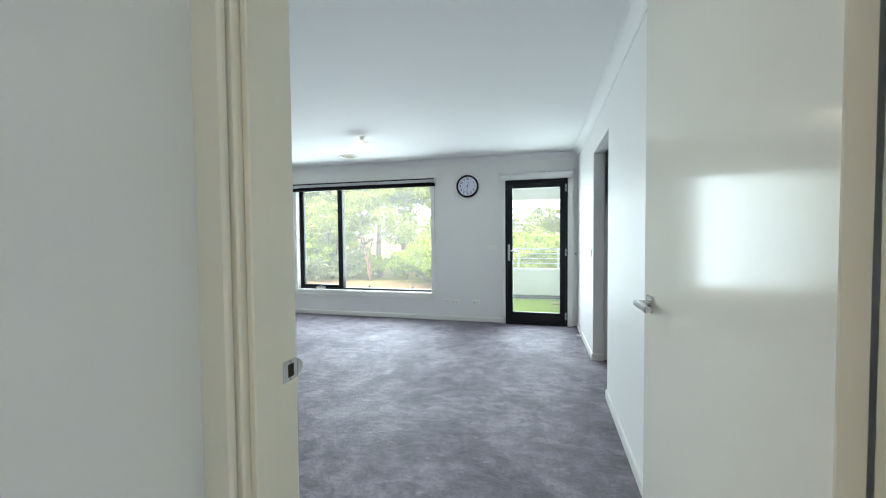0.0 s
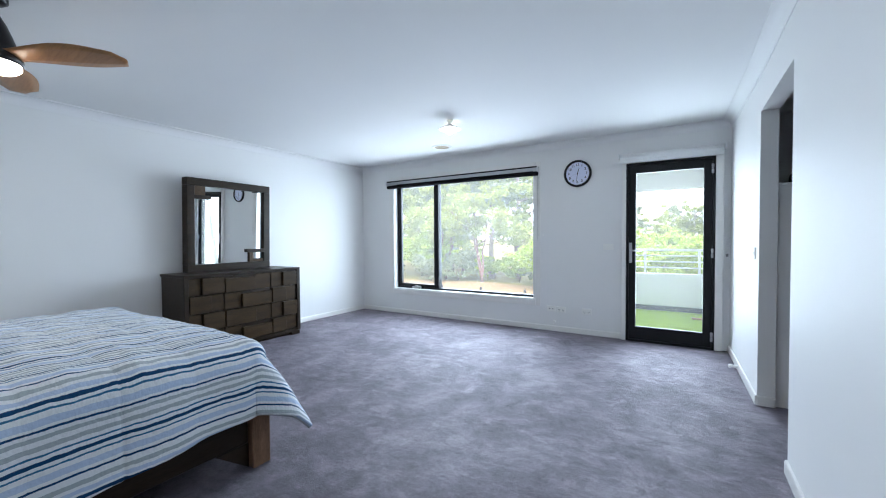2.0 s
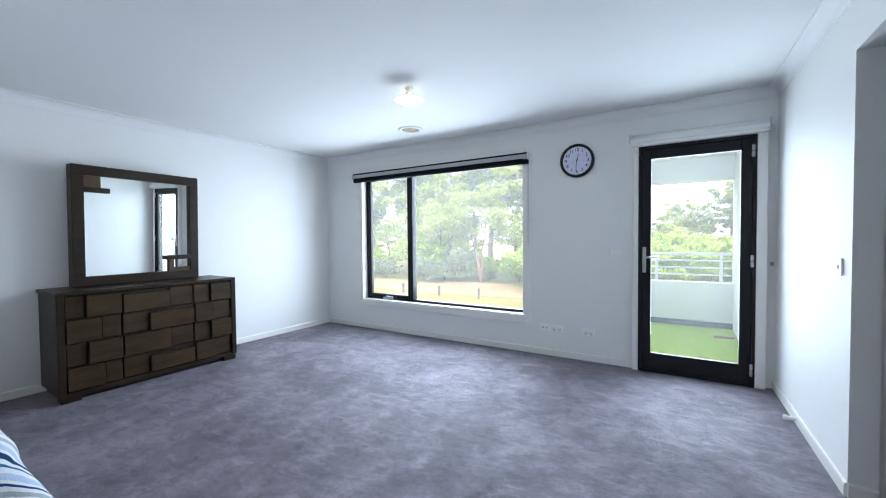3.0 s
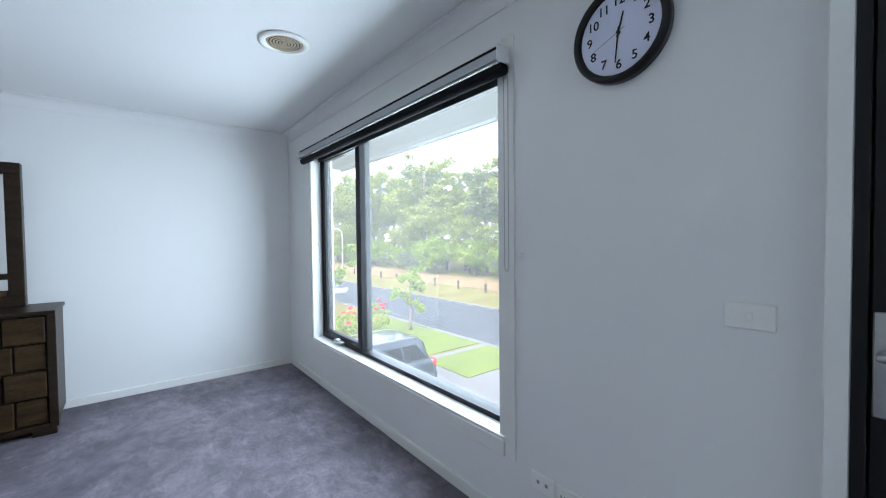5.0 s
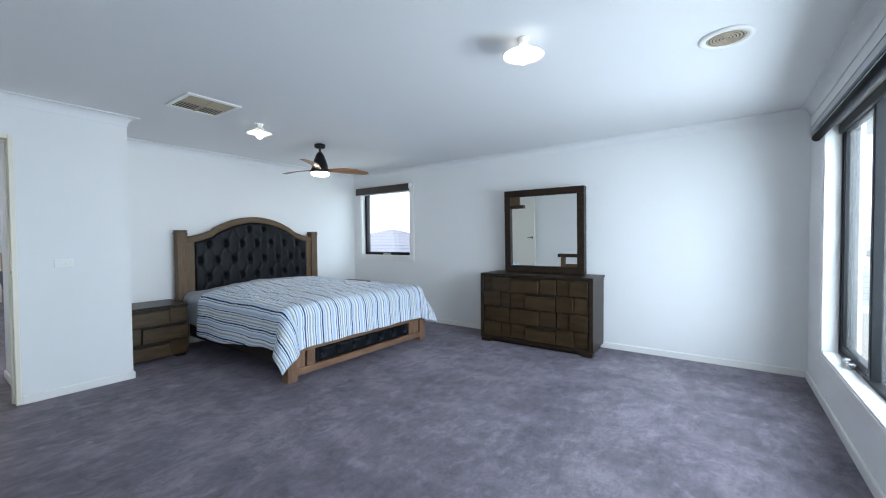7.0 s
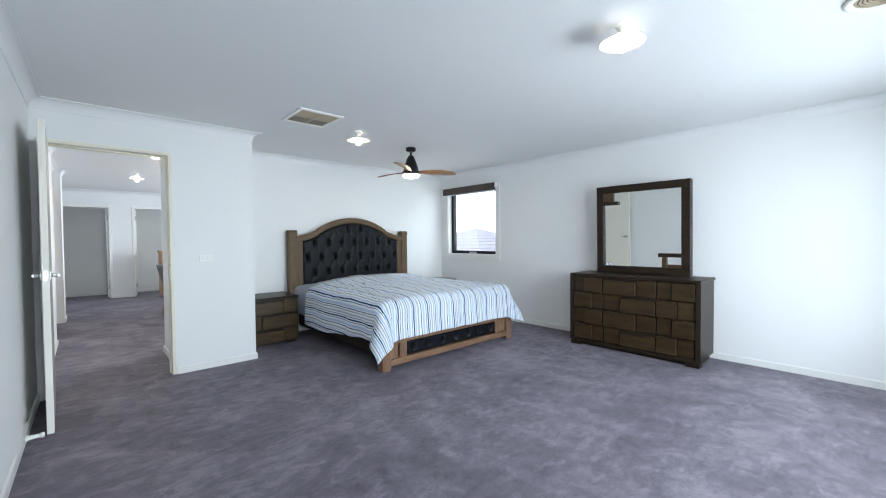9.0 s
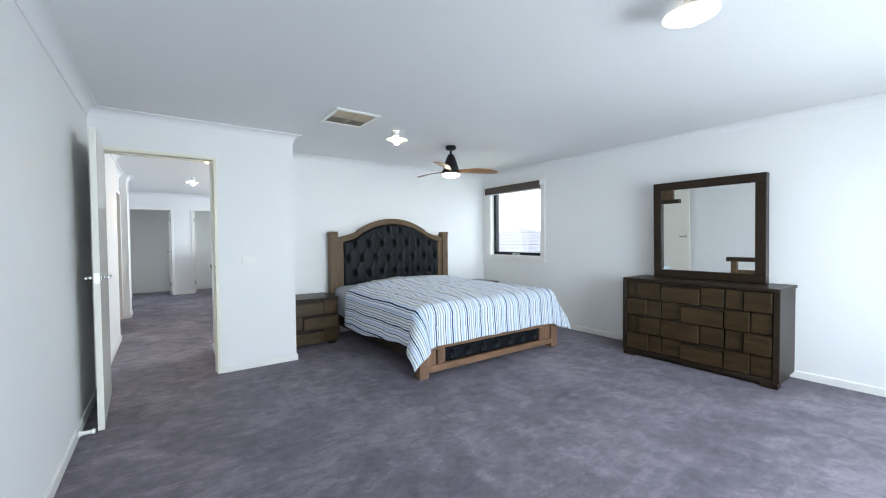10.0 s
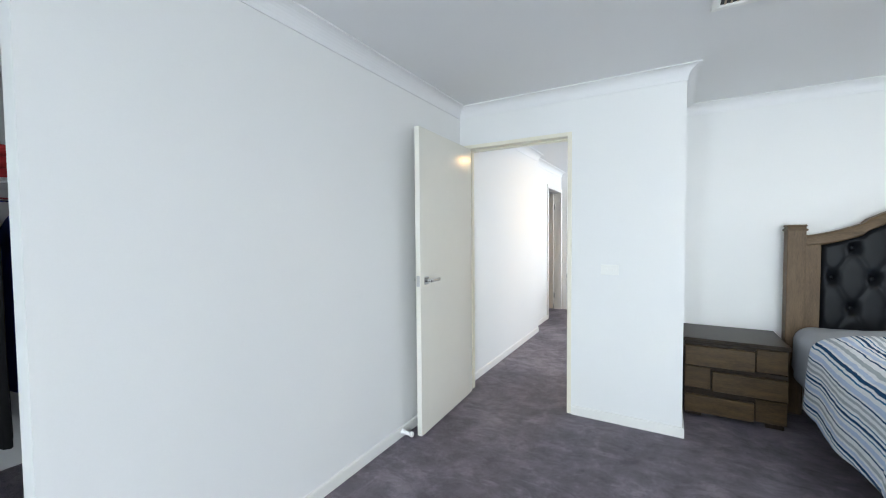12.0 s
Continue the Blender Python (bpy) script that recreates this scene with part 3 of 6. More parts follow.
w1 = setting("window_1", boxes((WX0 - 0.075, WX0, YN - 0.018, YN - 0.001, WZ0 - 0.075, WZ1 + 0.075), (WX1, WX1 + 0.062, YN - 0.009, YN - 0.001, WZ0 - 0.075, WZ1 + 0.075),
                               (WX0, WX1, YN - 0.018, YN - 0.001, WZ1, WZ1 + 0.075), (WX0, WX1, YN - 0.018, YN - 0.001, WZ0 - 0.075, WZ0), bevel=0.003),
             M_TRIM, "large aluminium window with white architrave", "window")
part("window_reveal", boxes((WX0, WX0 + 0.016, YN - 0.010, YN + 0.08, WZ0 + 0.016, WZ1 - 0.016), (WX1 - 0.034, WX1, YN - 0.004, YN + 0.08, WZ0 + 0.016, WZ1 - 0.016),
                            (WX0, WX1, YN - 0.010, YN + 0.08, WZ1 - 0.016, WZ1)), M_TRIM, w1)
part("window_sill", boxes((WX0, WX1, YN - 0.014, YN + 0.08, WZ0, WZ0 + 0.016), bevel=0.003), M_TRIM, w1)
MUL = -3.115
part("window_frame", frame_box(WX0 + 0.016, WX1 - 0.012, WZ0 + 0.016, WZ1 - 0.016, 0.028, YN + 0.08, YN + 0.17), M_GREYALU, w1, "dark grey aluminium frame")
part("head_bar", boxes((WX0 + 0.017, WX1 - 0.005, YN + 0.06, YN + 0.082, WZ1 - 0.085, WZ1 - 0.017), bevel=0.003), M_BLACK, w1, "black head bar")
part("mullion", boxes((MUL - 0.022, MUL + 0.022, YN + 0.075, YN + 0.17, WZ0 + 0.044, WZ1 - 0.044), bevel=0.004), M_GREYALU, w1)
casement = part("casement_frame", frame_box(WX0 + 0.044, MUL - 0.022, WZ0 + 0.044, WZ1 - 0.044, 0.045, YN + 0.085, YN + 0.135, bevel=0.004), M_BLACK, w1, "black opening casement frame")
pane = part("pane", boxes((WX0 + 0.089, MUL - 0.067, YN + 0.108, YN + 0.113, WZ0 + 0.089, WZ1 - 0.089)), M_GLASS, casement)
pane2 = part("pane", boxes((MUL + 0.022, WX1 - 0.032, YN + 0.118, YN + 0.123, WZ0 + 0.044, WZ1 - 0.044)), M_GLASS, w1)
part("winder", boxes((-3.58, -3.42, YN + 0.05, YN + 0.09, WZ0 + 0.02, WZ0 + 0.052), (-3.52, -3.48, YN + 0.035, YN + 0.075, WZ0 + 0.045, WZ0 + 0.068), (-3.50, -3.40, YN + 0.03, YN + 0.045, WZ0 + 0.055, WZ0 + 0.067), bevel=0.004), M_STEEL, w1, "chrome chain winder")

w2 = setting("window_2", boxes((XW + 0.001, XW + 0.018, SY0 - 0.075, SY0, SZ0 - 0.075, SZ1 + 0.075), (XW + 0.001, XW + 0.018, SY1, SY1 + 0.075, SZ0 - 0.075, SZ1 + 0.075),
                               (XW + 0.001, XW + 0.018, SY0, SY1, SZ1, SZ1 + 0.075), (XW + 0.001, XW + 0.018, SY0, SY1, SZ0 - 0.075, SZ0), bevel=0.003),
             M_TRIM, "small awning window with white architrave", "window")
part("window_reveal", boxes((XW - 0.07, XW + 0.01, SY0, SY0 + 0.016, SZ0 + 0.016, SZ1), (XW - 0.07, XW + 0.01, SY1 - 0.016, SY1, SZ0 + 0.016, SZ1), (XW - 0.07, XW + 0.012, SY0, SY1, SZ0, SZ0 + 0.016)), M_TRIM, w2)
part("window_frame", frame_box(SY0 + 0.016, SY1 - 0.016, SZ0 + 0.016, SZ1, 0.05, XW - 0.15, XW - 0.07, "x", bevel=0.003), M_GREYALU, w2, "dark grey aluminium frame")
pane3 = part("pane", boxes((XW - 0.115, XW - 0.11, SY0 + 0.066, SY1 - 0.066, SZ0 + 0.066, SZ1 - 0.05)), M_GLASS, w2)
part("winder", boxes((XW - 0.075, XW - 0.03, 0.42, 0.56, SZ0 + 0.02, SZ0 + 0.05), bevel=0.004), M_STEEL, w2, "chrome chain winder")
for p in (pane, pane2, pane3):
    p.visible_shadow = False

# balcony door
d1 = setting("door_1", boxes((DX0 - 0.045, DX0, YN - 0.055, YN - 0.001, 0.001, DZ1 + 0.045), (DX1, DX1 + 0.07, YN - 0.055, YN - 0.001, 0.001, DZ1 + 0.045), (DX0, DX1, YN - 0.055, YN - 0.001, DZ1, DZ1 + 0.045), bevel=0.003),
             M_TRIM, "closed black glazed balcony door with white surround", "door")
part("frame_stop", boxes((DX0 + 0.024, DX0 + 0.045, YN - 0.006, YN + 0.03, 0.003, DZ1 - 0.001), (DX1 - 0.045, DX1 - 0.024, YN - 0.006, YN + 0.03, 0.003, DZ1 - 0.001), (DX0 + 0.045, DX1 - 0.045, YN - 0.006, YN + 0.03, DZ1 - 0.045, DZ1 - 0.001), (DX0 + 0.045, DX1 - 0.045, YN - 0.006, YN + 0.03, 0.003, 0.045)), M_BLACK, d1)
part("door_frame", boxes((DX0, DX0 + 0.025, YN - 0.058, YN + 0.08, 0.002, DZ1), (DX1 - 0.025, DX1, YN - 0.058, YN + 0.08, 0.002, DZ1), (DX0 + 0.025, DX1 - 0.025, YN - 0.058, YN + 0.08, DZ1 - 0.025, DZ1), (DX0 + 0.025, DX1 - 0.025, YN - 0.058, YN + 0.08, 0.002, 0.025), bevel=0.002), M_BLACK, d1)
dleaf = part("door_leaf", boxes((DX0 + 0.028, -0.36, YN - 0.05, YN - 0.01, 0.03, DZ1 - 0.03), (0.28, DX1 - 0.028, YN - 0.05, YN - 0.01, 0.03, DZ1 - 0.03), (-0.36, 0.28, YN - 0.05, YN - 0.01, DZ1 - 0.115, DZ1 - 0.03), (-0.36, 0.28, YN - 0.05, YN - 0.01, 0.03, 0.175), bevel=0.003), M_BLACK, d1)
pane4 = part("pane", boxes((-0.362, 0.282, YN - 0.033, YN - 0.028, 0.173, DZ1 - 0.113)), M_GLASS, dleaf)
pane4.visible_shadow = False
hb = boxes((-0.428, -0.396, YN - 0.058, YN - 0.05, 0.90, 1.13), bevel=0.003)
tube([(-0.412, YN - 0.055, 1.04), (-0.412, YN - 0.10, 1.04), (-0.40, YN - 0.105, 1.04), (-0.29, YN - 0.105, 1.04)], 0.0095, 10, hb)
part("door_handle", hb, M_STEEL, dleaf, "satin steel lever handle on a long plate")
for z in (0.14, 1.02, 1.90):
    part("hinge", boxes((DX1 - 0.036, DX1 - 0.014, YN - 0.066, YN - 0.05, z - 0.05, z - 0.002), (DX1 - 0.036, DX1 - 0.014, YN - 0.066, YN - 0.05, z + 0.002, z + 0.05), bevel=0.004), M_STEEL, d1, "satin steel hinge")

# bedroom entry door: jamb and the leaf standing open against the east wall
d2 = setting("door_2", boxes((OX0 - 0.03, OX0, YD - 0.125, YD + 0.006, 0.001, OZ + 0.03), (OX1, OX1 + 0.03, YD - 0.125, YD + 0.006, 0.001, OZ + 0.03), (OX0, OX1, YD - 0.125, YD + 0.006, OZ, OZ + 0.03), bevel=0.003),
             M_JAMB, "open white flush bedroom door with timber jamb", "door")
part("door_stop", boxes((OX0, OX0 + 0.012, YD - 0.112, YD - 0.068, 0.001, OZ - 0.012), (OX1 - 0.012, OX1, YD - 0.112, YD - 0.068, 0.001, OZ - 0.012), (OX0, OX1, YD - 0.112, YD - 0.068, OZ - 0.012, OZ), bevel=0.002), M_JAMB, d2)
part("architrave", boxes((OX0 - 0.10, OX0 - 0.008, YD - 0.141, YD - 0.126, 0.001, OZ + 0.008), (OX0 - 0.10, OX1 + 0.06, YD - 0.141, YD - 0.126, OZ + 0.008, OZ + 0.10), bevel=0.004), M_JAMB, d2)
LX0, LX1, LY0, LY1 = 0.446, 0.482, YD + 0.008, 1.512
AJAR = Matrix.Translation((LX1, LY0, 0)) @ Matrix.Rotation(radians(2.4), 4, "Z") @ Matrix.Translation((-LX1, -LY0, 0))


def ajar(bm):
    bmesh.ops.transform(bm, matrix=AJAR, verts=bm.verts)
    return bm


leaf = part("door_leaf", ajar(boxes((LX0, LX1, LY0, LY1, 0.012, 2.042), bevel=0.002)), M_DOOR, d2, "glossy white flush door leaf")


def lever(x, y, z, side, along):
    bm = boxes((min(x, x + 0.008 * side), max(x, x + 0.008 * side), y - 0.027, y + 0.027, z - 0.027, z + 0.027), bevel=0.003)
    tube([(x, y, z), (x + 0.042 * side, y, z)], 0.011, 12, bm)
    box(bm, min(x + 0.035 * side, x + 0.05 * side), max(x + 0.035 * side, x + 0.05 * side), min(y - 0.012 * along, y + 0.115 * along), max(y - 0.012 * along, y + 0.115 * along), z - 0.011, z + 0.011, bevel=0.004)
    return bm


part("door_handle", ajar(lever(LX0, LY1 - 0.07, 1.04, -1, -1)), M_CHROME, leaf, "polished chrome lever on a square rose")
part("door_handle", ajar(lever(LX1, LY1 - 0.07, 1.04, 1, -1)), M_CHROME, leaf, "polished chrome lever on a square rose")
part("latch_plate", ajar(boxes((LX0 + 0.006, LX1 - 0.006, LY1 - 0.001, LY1 + 0.002, 1.005, 1.075))), M_STEEL, leaf)
strike = boxes((OX0 - 0.0005, OX0 + 0.002, YD - 0.034, YD + 0.0035, 1.014, 1.050), bevel=0.0009)
for k in range(5):
    box(strike, OX0 - 0.0005, OX0 + 0.003, YD + 0.0035 + 0.003 * k, YD + 0.0067 + 0.003 * k, 1.017 + 0.0008 * k * k, 1.047 - 0.0008 * k * k)
part("strike_plate", strike, M_STEEL, d2, "worn steel strike plate with a curved lip")
# no real recess: a dark patch on the plate paints the hole's shade
part("latch_hole", boxes((OX0 + 0.002, OX0 + 0.0026, YD - 0.023, YD - 0.008, 1.021, 1.043)), M_WOOD, d2)
for z in (1.0172, 1.0468):
    part("screw", lathe([(0.0028, OX0 + 0.002), (0.002, OX0 + 0.003)], (0, YD - 0.016, z), 10, "x"), M_GREYPL, d2)
for z in (0.25, 1.8):
    part("hinge", lathe([(0.007, z - 0.045), (0.007, z + 0.045)], (OX1 - 0.005, YD + 0.012, 0), 10), M_STEEL, d2)

# doors off the landing
d3 = setting("door_3", boxes((XE + 0.084, XE + 0.21, -2.48, -2.42, 0.001, 2.05), (XE + 0.084, XE + 0.21, -3.355, -3.295, 0.001, 2.05), (XE + 0.084, XE + 0.21, -3.355, -2.42, 2.04, 2.10), bevel=0.003),
             M_TRIM, "white door frame with its door open inwards", "door")
part("door_leaf", boxes((XE + 0.215, XE + 1.015, -3.29, -3.255, 0.012, 2.03), bevel=0.002), M_DOOR, d3)
for z in (0.25, 1.8):
    part("hinge", boxes((XE + 0.188, XE + 0.214, -3.296, -3.285, z - 0.045, z + 0.045)), M_STEEL, d3)
for k, (a, b) in enumerate(((-0.12, 0.74), (-1.31, -0.475))):
    dd = setting("door_%d" % (4 + k), boxes((a, a + 0.05, -6.46, -6.285, 0.001, 2.06), (b - 0.05, b, -6.46, -6.285, 0.001, 2.06), (a + 0.05, b - 0.05, -6.46, -6.285, 2.01, 2.06), bevel=0.003), M_TRIM, "white door frame at the end of the landing", "door")
    x = a + 0.055 if k == 0 else b - 0.09
    lf = part("door_leaf", boxes((x, x + 0.035, -7.23, -6.47, 0.012, 2.0), bevel=0.002), M_DOOR, dd)
    for z in (0.25, 1.8):
        part("hinge", boxes((x - 0.004, x + 0.039, -6.472, -6.455, z - 0.05, z + 0.05)), M_STEEL, dd)
    part("door_handle", lever(x + (0.035 if k == 0 else 0), -7.16, 1.02, 1 if k == 0 else -1, 1), M_CHROME, lf)
w3 = setting("window_3", frame_box(-4.4, -2.4, 0.6, 2.2, 0.06, -3.78, -3.72, "x"), M_GREYALU, "aluminium landing window", "window")
part("pane", boxes((-3.752, -3.748, -4.34, -2.46, 0.66, 2.14)), M_GLASS, w3).visible_shadow = False

# unseen window, added to go with the passage's fill lamp
w4 = setting("window_4", frame_box(-7.2, -6.5, 0.7, 2.2, 0.05, -3.78, -3.72, "x"), M_GREYALU, "narrow aluminium window added out of view to light the end of the passage", "window")
part("pane", boxes((-3.752, -3.748, -7.15, -6.55, 0.75, 2.15)), M_GLASS, w4).visible_shadow = False


# ---- blinds ----
def roller_blind(axis, a0, a1, off, z, fabric, label, sign, chain_at, apron=0.0, deep=False):
    """A rolled-up blind: fabric roll, rail below it, two end brackets, and a bead chain."""
    put = (lambda u, v, w: (u, off + sign * v, w)) if axis == "x" else (lambda u, v, w: (off + sign * v, u, w))

    def bar(u0, u1, v0, v1, w0, w1, bevel=0.002):
        p, q = put(u0, v0, w0), put(u1, v1, w1)
        return boxes((min(p[0], q[0]), max(p[0], q[0]), min(p[1], q[1]), max(p[1], q[1]), w0, w1), bevel=bevel)

    b = thing("roller_blind", label, "blind", put((a0 + a1) / 2, 0, z - 0.03))
    if deep:
        # thin black strip directly above the rail
        part("cover_strip", bar(a0 + 0.012, a1 - 0.012, 0.010, 0.054, z + 0.020, z + 0.040, 0.004), fabric, b)
        part("head_rail", bar(a0 + 0.014, a1 - 0.014, 0.046, 0.062, z - 0.022, z + 0.020), M_RAILGREY, b, "pale grey aluminium rail")
        part("fabric_roll", lathe([(0.002, 0.013), (0.028, 0.014), (0.028, a1 - a0 - 0.014), (0.002, a1 - a0 - 0.013)], put(a0, 0.024, z - 0.052), 24, "x"), fabric, b)
    else:
        part("fabric_roll", lathe([(0.026, 0.02), (0.026, a1 - a0 - 0.02)], put(a0, 0.035, z) if axis == "x" else put(a0, 0.035, z), 20, "x" if axis == "x" else "y"), fabric, b)
        part("bottom_rail", bar(a0 + 0.02, a1 - 0.02, 0.052, 0.066, z - 0.045, z - 0.015), M_BLINDW, b, "white aluminium bottom rail")
        part("fabric_edge", bar(a0 + 0.025, a1 - 0.025, 0.048, 0.060, z - 0.075, z - 0.045), fabric, b)
    if apron:
        part("fabric_front", bar(a0 + 0.022, a1 - 0.022, 0.066, 0.070, z - apron, z + 0.03, 0.001), fabric, b)
        part("lower_rail", bar(a0 + 0.02, a1 - 0.02, 0.064, 0.074, z - apron - 0.016, z - apron, 0.002), M_BLINDW, b, "white aluminium rail")
    for u in (a0, a1 - 0.012):
        part("bracket", bar(u, u + 0.012, 0.0, 0.075, z - 0.035, z + 0.035, 0.004), M_BLINDW, b, "white plastic bracket")
    if chain_at is not None:
        bm = bmesh.new()
        u = chain_at
        for s in (-0.008, 0.018):
            tube([put(u, s, z - 0.02), put(u, s, z - 0.90)], 0.0008, 5, bm)
        tube([put(u, 0.005 + 0.013 * math.cos(t), z - 0.90 - 0.022 * math.sin(t)) for t in [math.pi * i / 8 for i in range(9)]], 0.0012, 5, bm)
        for s in (-0.008, 0.018):
            for i in range(73):
                c = Vector(put(u, s, z - 0.03 - 0.012 * i))
                bmesh.ops.create_cube(bm, size=0.0032, matrix=Matrix.Translation(c))
        part("bead_chain", bm, M_GREYPL, b, "grey plastic bead chain")
        part("chain_clip", boxes((*sorted((put(u + 0.055, -0.018, 0)[0], put(u + 0.071, 0.0, 0)[0])), *sorted((put(u + 0.055, -0.018, 0)[1], put(u + 0.071, 0.0, 0)[1])), z - 0.855, z - 0.840), bevel=0.002), M_PLASTIC, b)
    return b


roller_blind("x", -3.995, -1.487, YN - 0.02, 2.075, M_BLINDBLACK, "dark roller blind rolled up above the large window", -1, -1.507, deep=True)
roller_blind("x", -0.54, 0.47, YN - 0.057, 2.105, M_BLINDW, "white roller blind rolled up above the balcony door", -1, None)
roller_blind("y", -0.13, 1.11, XW + 0.02, 2.11, M_BLIND, "brown roller blind rolled up above the small window", 1, None, 0.085)
cord = thing("blind_cord", "thin white blind cord with a small wall cleat", "cord", (0.49, YN - 0.02, 1.0))
part("cord", tube([(0.478, YN - 0.10, 2.07), (0.482, YN - 0.05, 1.5), (0.487, YN - 0.02, 1.02)], 0.002, 6), M_BLINDW, cord)
part("cleat", boxes((0.476, 0.498, YN - 0.022, YN - 0.001, 0.985, 1.015), bevel=0.003), M_GREYPL, cord)


# ---- bed ----
BX0, BX1 = -3.720, -1.795
BC = (BX0 + BX1) / 2
# the headboard sits a little off the bed's middle line
HX0, HX1 = -3.668, -1.733
HC = (HX0 + HX1) / 2
bed = thing("bed", "king bed of worn brown wood with black tufted leather panels", "bed", (BC, 0.9, 0))


def bed_post(x):
    bm = boxes((x - 0.052, x + 0.052, -0.215, -0.105, 0.0, 1.375), bevel=0.004)
    box(bm, x - 0.060, x + 0.060, -0.223, -0.097, 1.345, 1.362, bevel=0.004)
    box(bm, x - 0.056, x + 0.056, -0.219, -0.101, 1.375, 1.392, bevel=0.005)
    return bm


part("head_post", bed_post(HX0 + 0.052), M_WOODV, bed)
part("head_post", bed_post(HX1 - 0.052), M_WOODV, bed)
HW = (HX1 - HX0) / 2 - 0.104


def head_curve(u):
    a = abs(u)
    if a > 0.64:
        return 1.315 + 0.085 * ((1 - a) / 0.36) ** 1.6
    return 1.415 + 0.168 * (1 - (a / 0.64) ** 2)


# curved crest rail and the two stiles of the headboard
US = [-1 + 2 * i / 64 for i in range(65)]
bm = bmesh.new()
prev = None
for u in US:
    x, z = HC + u * HW, head_curve(u)
    ring = [bm.verts.new(p) for p in ((x, -0.20, z), (x, -0.125, z), (x, -0.118, z - 0.012), (x, -0.118, z - 0.068), (x, -0.13, z - 0.08), (x, -0.20, z - 0.08))]
    if prev:
        for k in range(6):
            bm.faces.new((prev[k], prev[(k + 1) % 6], ring[(k + 1) % 6], ring[k]))
    else:
        bm.faces.new(ring)
    prev = ring
bm.faces.new(prev)
bmesh.ops.recalc_face_normals(bm, faces=bm.faces)
part("crest_rail", bm, M_WOODTAN, bed)
for s in (-1, 1):
    xa, xb = HC + s * HW, HC + s * (HW - 0.085)
    part("head_stile", boxes((min(xa, xb), max(xa, xb), -0.20, -0.124, 0.3, 1.25), bevel=0.003), M_WOODV, bed)


def tufted(x0, x1, z0, ztop, rows, pitch, depth, y, nx, nz):
    """A padded panel pulled in at staggered buttons. ztop gives the upper edge at each x."""
    bm = bmesh.new()
    knots = []
    step = rows[1] - rows[0] if len(rows) > 1 else pitch
    for r, z in enumerate(rows):
        x = (x0 + x1) / 2 - 10 * pitch + (pitch / 2 if r % 2 else 0)
        while x < x1 - 0.04:
            if x > x0 + 0.04 and z < ztop(x) - 0.05:
                knots.append((x, z))
            x += pitch
    grid = []
    for i in range(nx + 1):
        col = []
        x = x0 + (x1 - x0) * i / nx
        for j in range(nz + 1):
            z = z0 + (ztop(x) - z0) * j / nz
            ds = sorted((math.hypot((x - a) * 1.15, (z - b) * 0.85) for a, b in knots))
            # dimples at the buttons, and shallow folds that join them in diamonds
            a, b = ((x - (x0 + x1) / 2) / pitch + k * (z - rows[0]) / (2 * step) for k in (1, -1))
            fold = sum(math.exp(-((v - round(v)) / 0.075) ** 2) for v in (a, b))
            puff = max(0.12, 1 - 0.68 * math.exp(-(ds[0] / (pitch * 0.17)) ** 2) - 0.10 * fold)
            edge = min(1, min(x - x0, x1 - x, ztop(x) - z, z - z0) / 0.03 + 0.15)
            col.append(bm.verts.new((x, y + depth * puff * edge ** 0.5, z)))
        grid.append(col)
    for i in range(nx):
        for j in range(nz):
            bm.faces.new((grid[i][j], grid[i + 1][j], grid[i + 1][j + 1], grid[i][j + 1])).smooth = True
    bmesh.ops.recalc_face_normals(bm, faces=bm.faces)
    return bm, knots


zt = lambda x: head_curve((x - HC) / HW) - 0.075
tf, knots = tufted(HC - HW + 0.08, HC + HW - 0.08, 0.52, zt, [0.805, 1.015, 1.225, 1.425], 0.205, 0.062, -0.172, 170, 90)
panel = part("headboard_panel", tf, M_LEATHER, bed, "black diamond-tufted leather")
for x, z in knots:
    part("button", lathe([(0.014, -0.164), (0.013, -0.153), (0.008, -0.149), (0.002, -0.148)], (x, 0, z), 12, "y"), M_LEATHER, panel)
part("headboard_back", boxes((HC - HW + 0.02, HC + HW - 0.02, -0.205, -0.176, 0.3, 1.24)), M_WOOD, bed)
# foot end
FY = 2.005
for x in (BX0 + 0.05, BX1 - 0.05):
    part("foot_post", boxes((x - 0.05, x + 0.05, FY - 0.10, FY, 0.0, 0.315), bevel=0.006), M_BEDPOST, bed)
part("foot_rail", boxes((BX0 + 0.10, BX1 - 0.10, FY - 0.075, FY - 0.012, 0.252, 0.305), bevel=0.004), M_BEDRAIL, bed)
part("foot_rail", boxes((BX0 + 0.10, BX1 - 0.10, FY - 0.075, FY - 0.002, 0.045, 0.108), bevel=0.004), M_BEDRAIL, bed)
for s in (-1, 1):
    for d in (0.815, 0.712):
        x = BC + s * d
        part("foot_stile", boxes((x - 0.044, x + 0.044, FY - 0.072, FY - (0.022 if d > 0.8 else 0.012), 0.108, 0.252), bevel=0.004), M_BEDPOST, bed)
tf, knots = tufted(BC - 0.668, BC + 0.668, 0.110, lambda x: 0.250, [0.18], 0.195, 0.042, FY - 0.054, 190, 30)
fpanel = part("footboard_panel", tf, M_LEATHER, bed, "black buttoned leather")
for x, z in knots:
    part("button", lathe([(0.015, FY - 0.046), (0.013, FY - 0.037), (0.006, FY - 0.032)], (x, 0, z), 12, "y"), M_LEATHER, fpanel)
part("foot_back", boxes((BC - 0.86, BC + 0.86, FY - 0.085, FY - 0.073, 0.106, 0.254)), M_WOOD, bed)
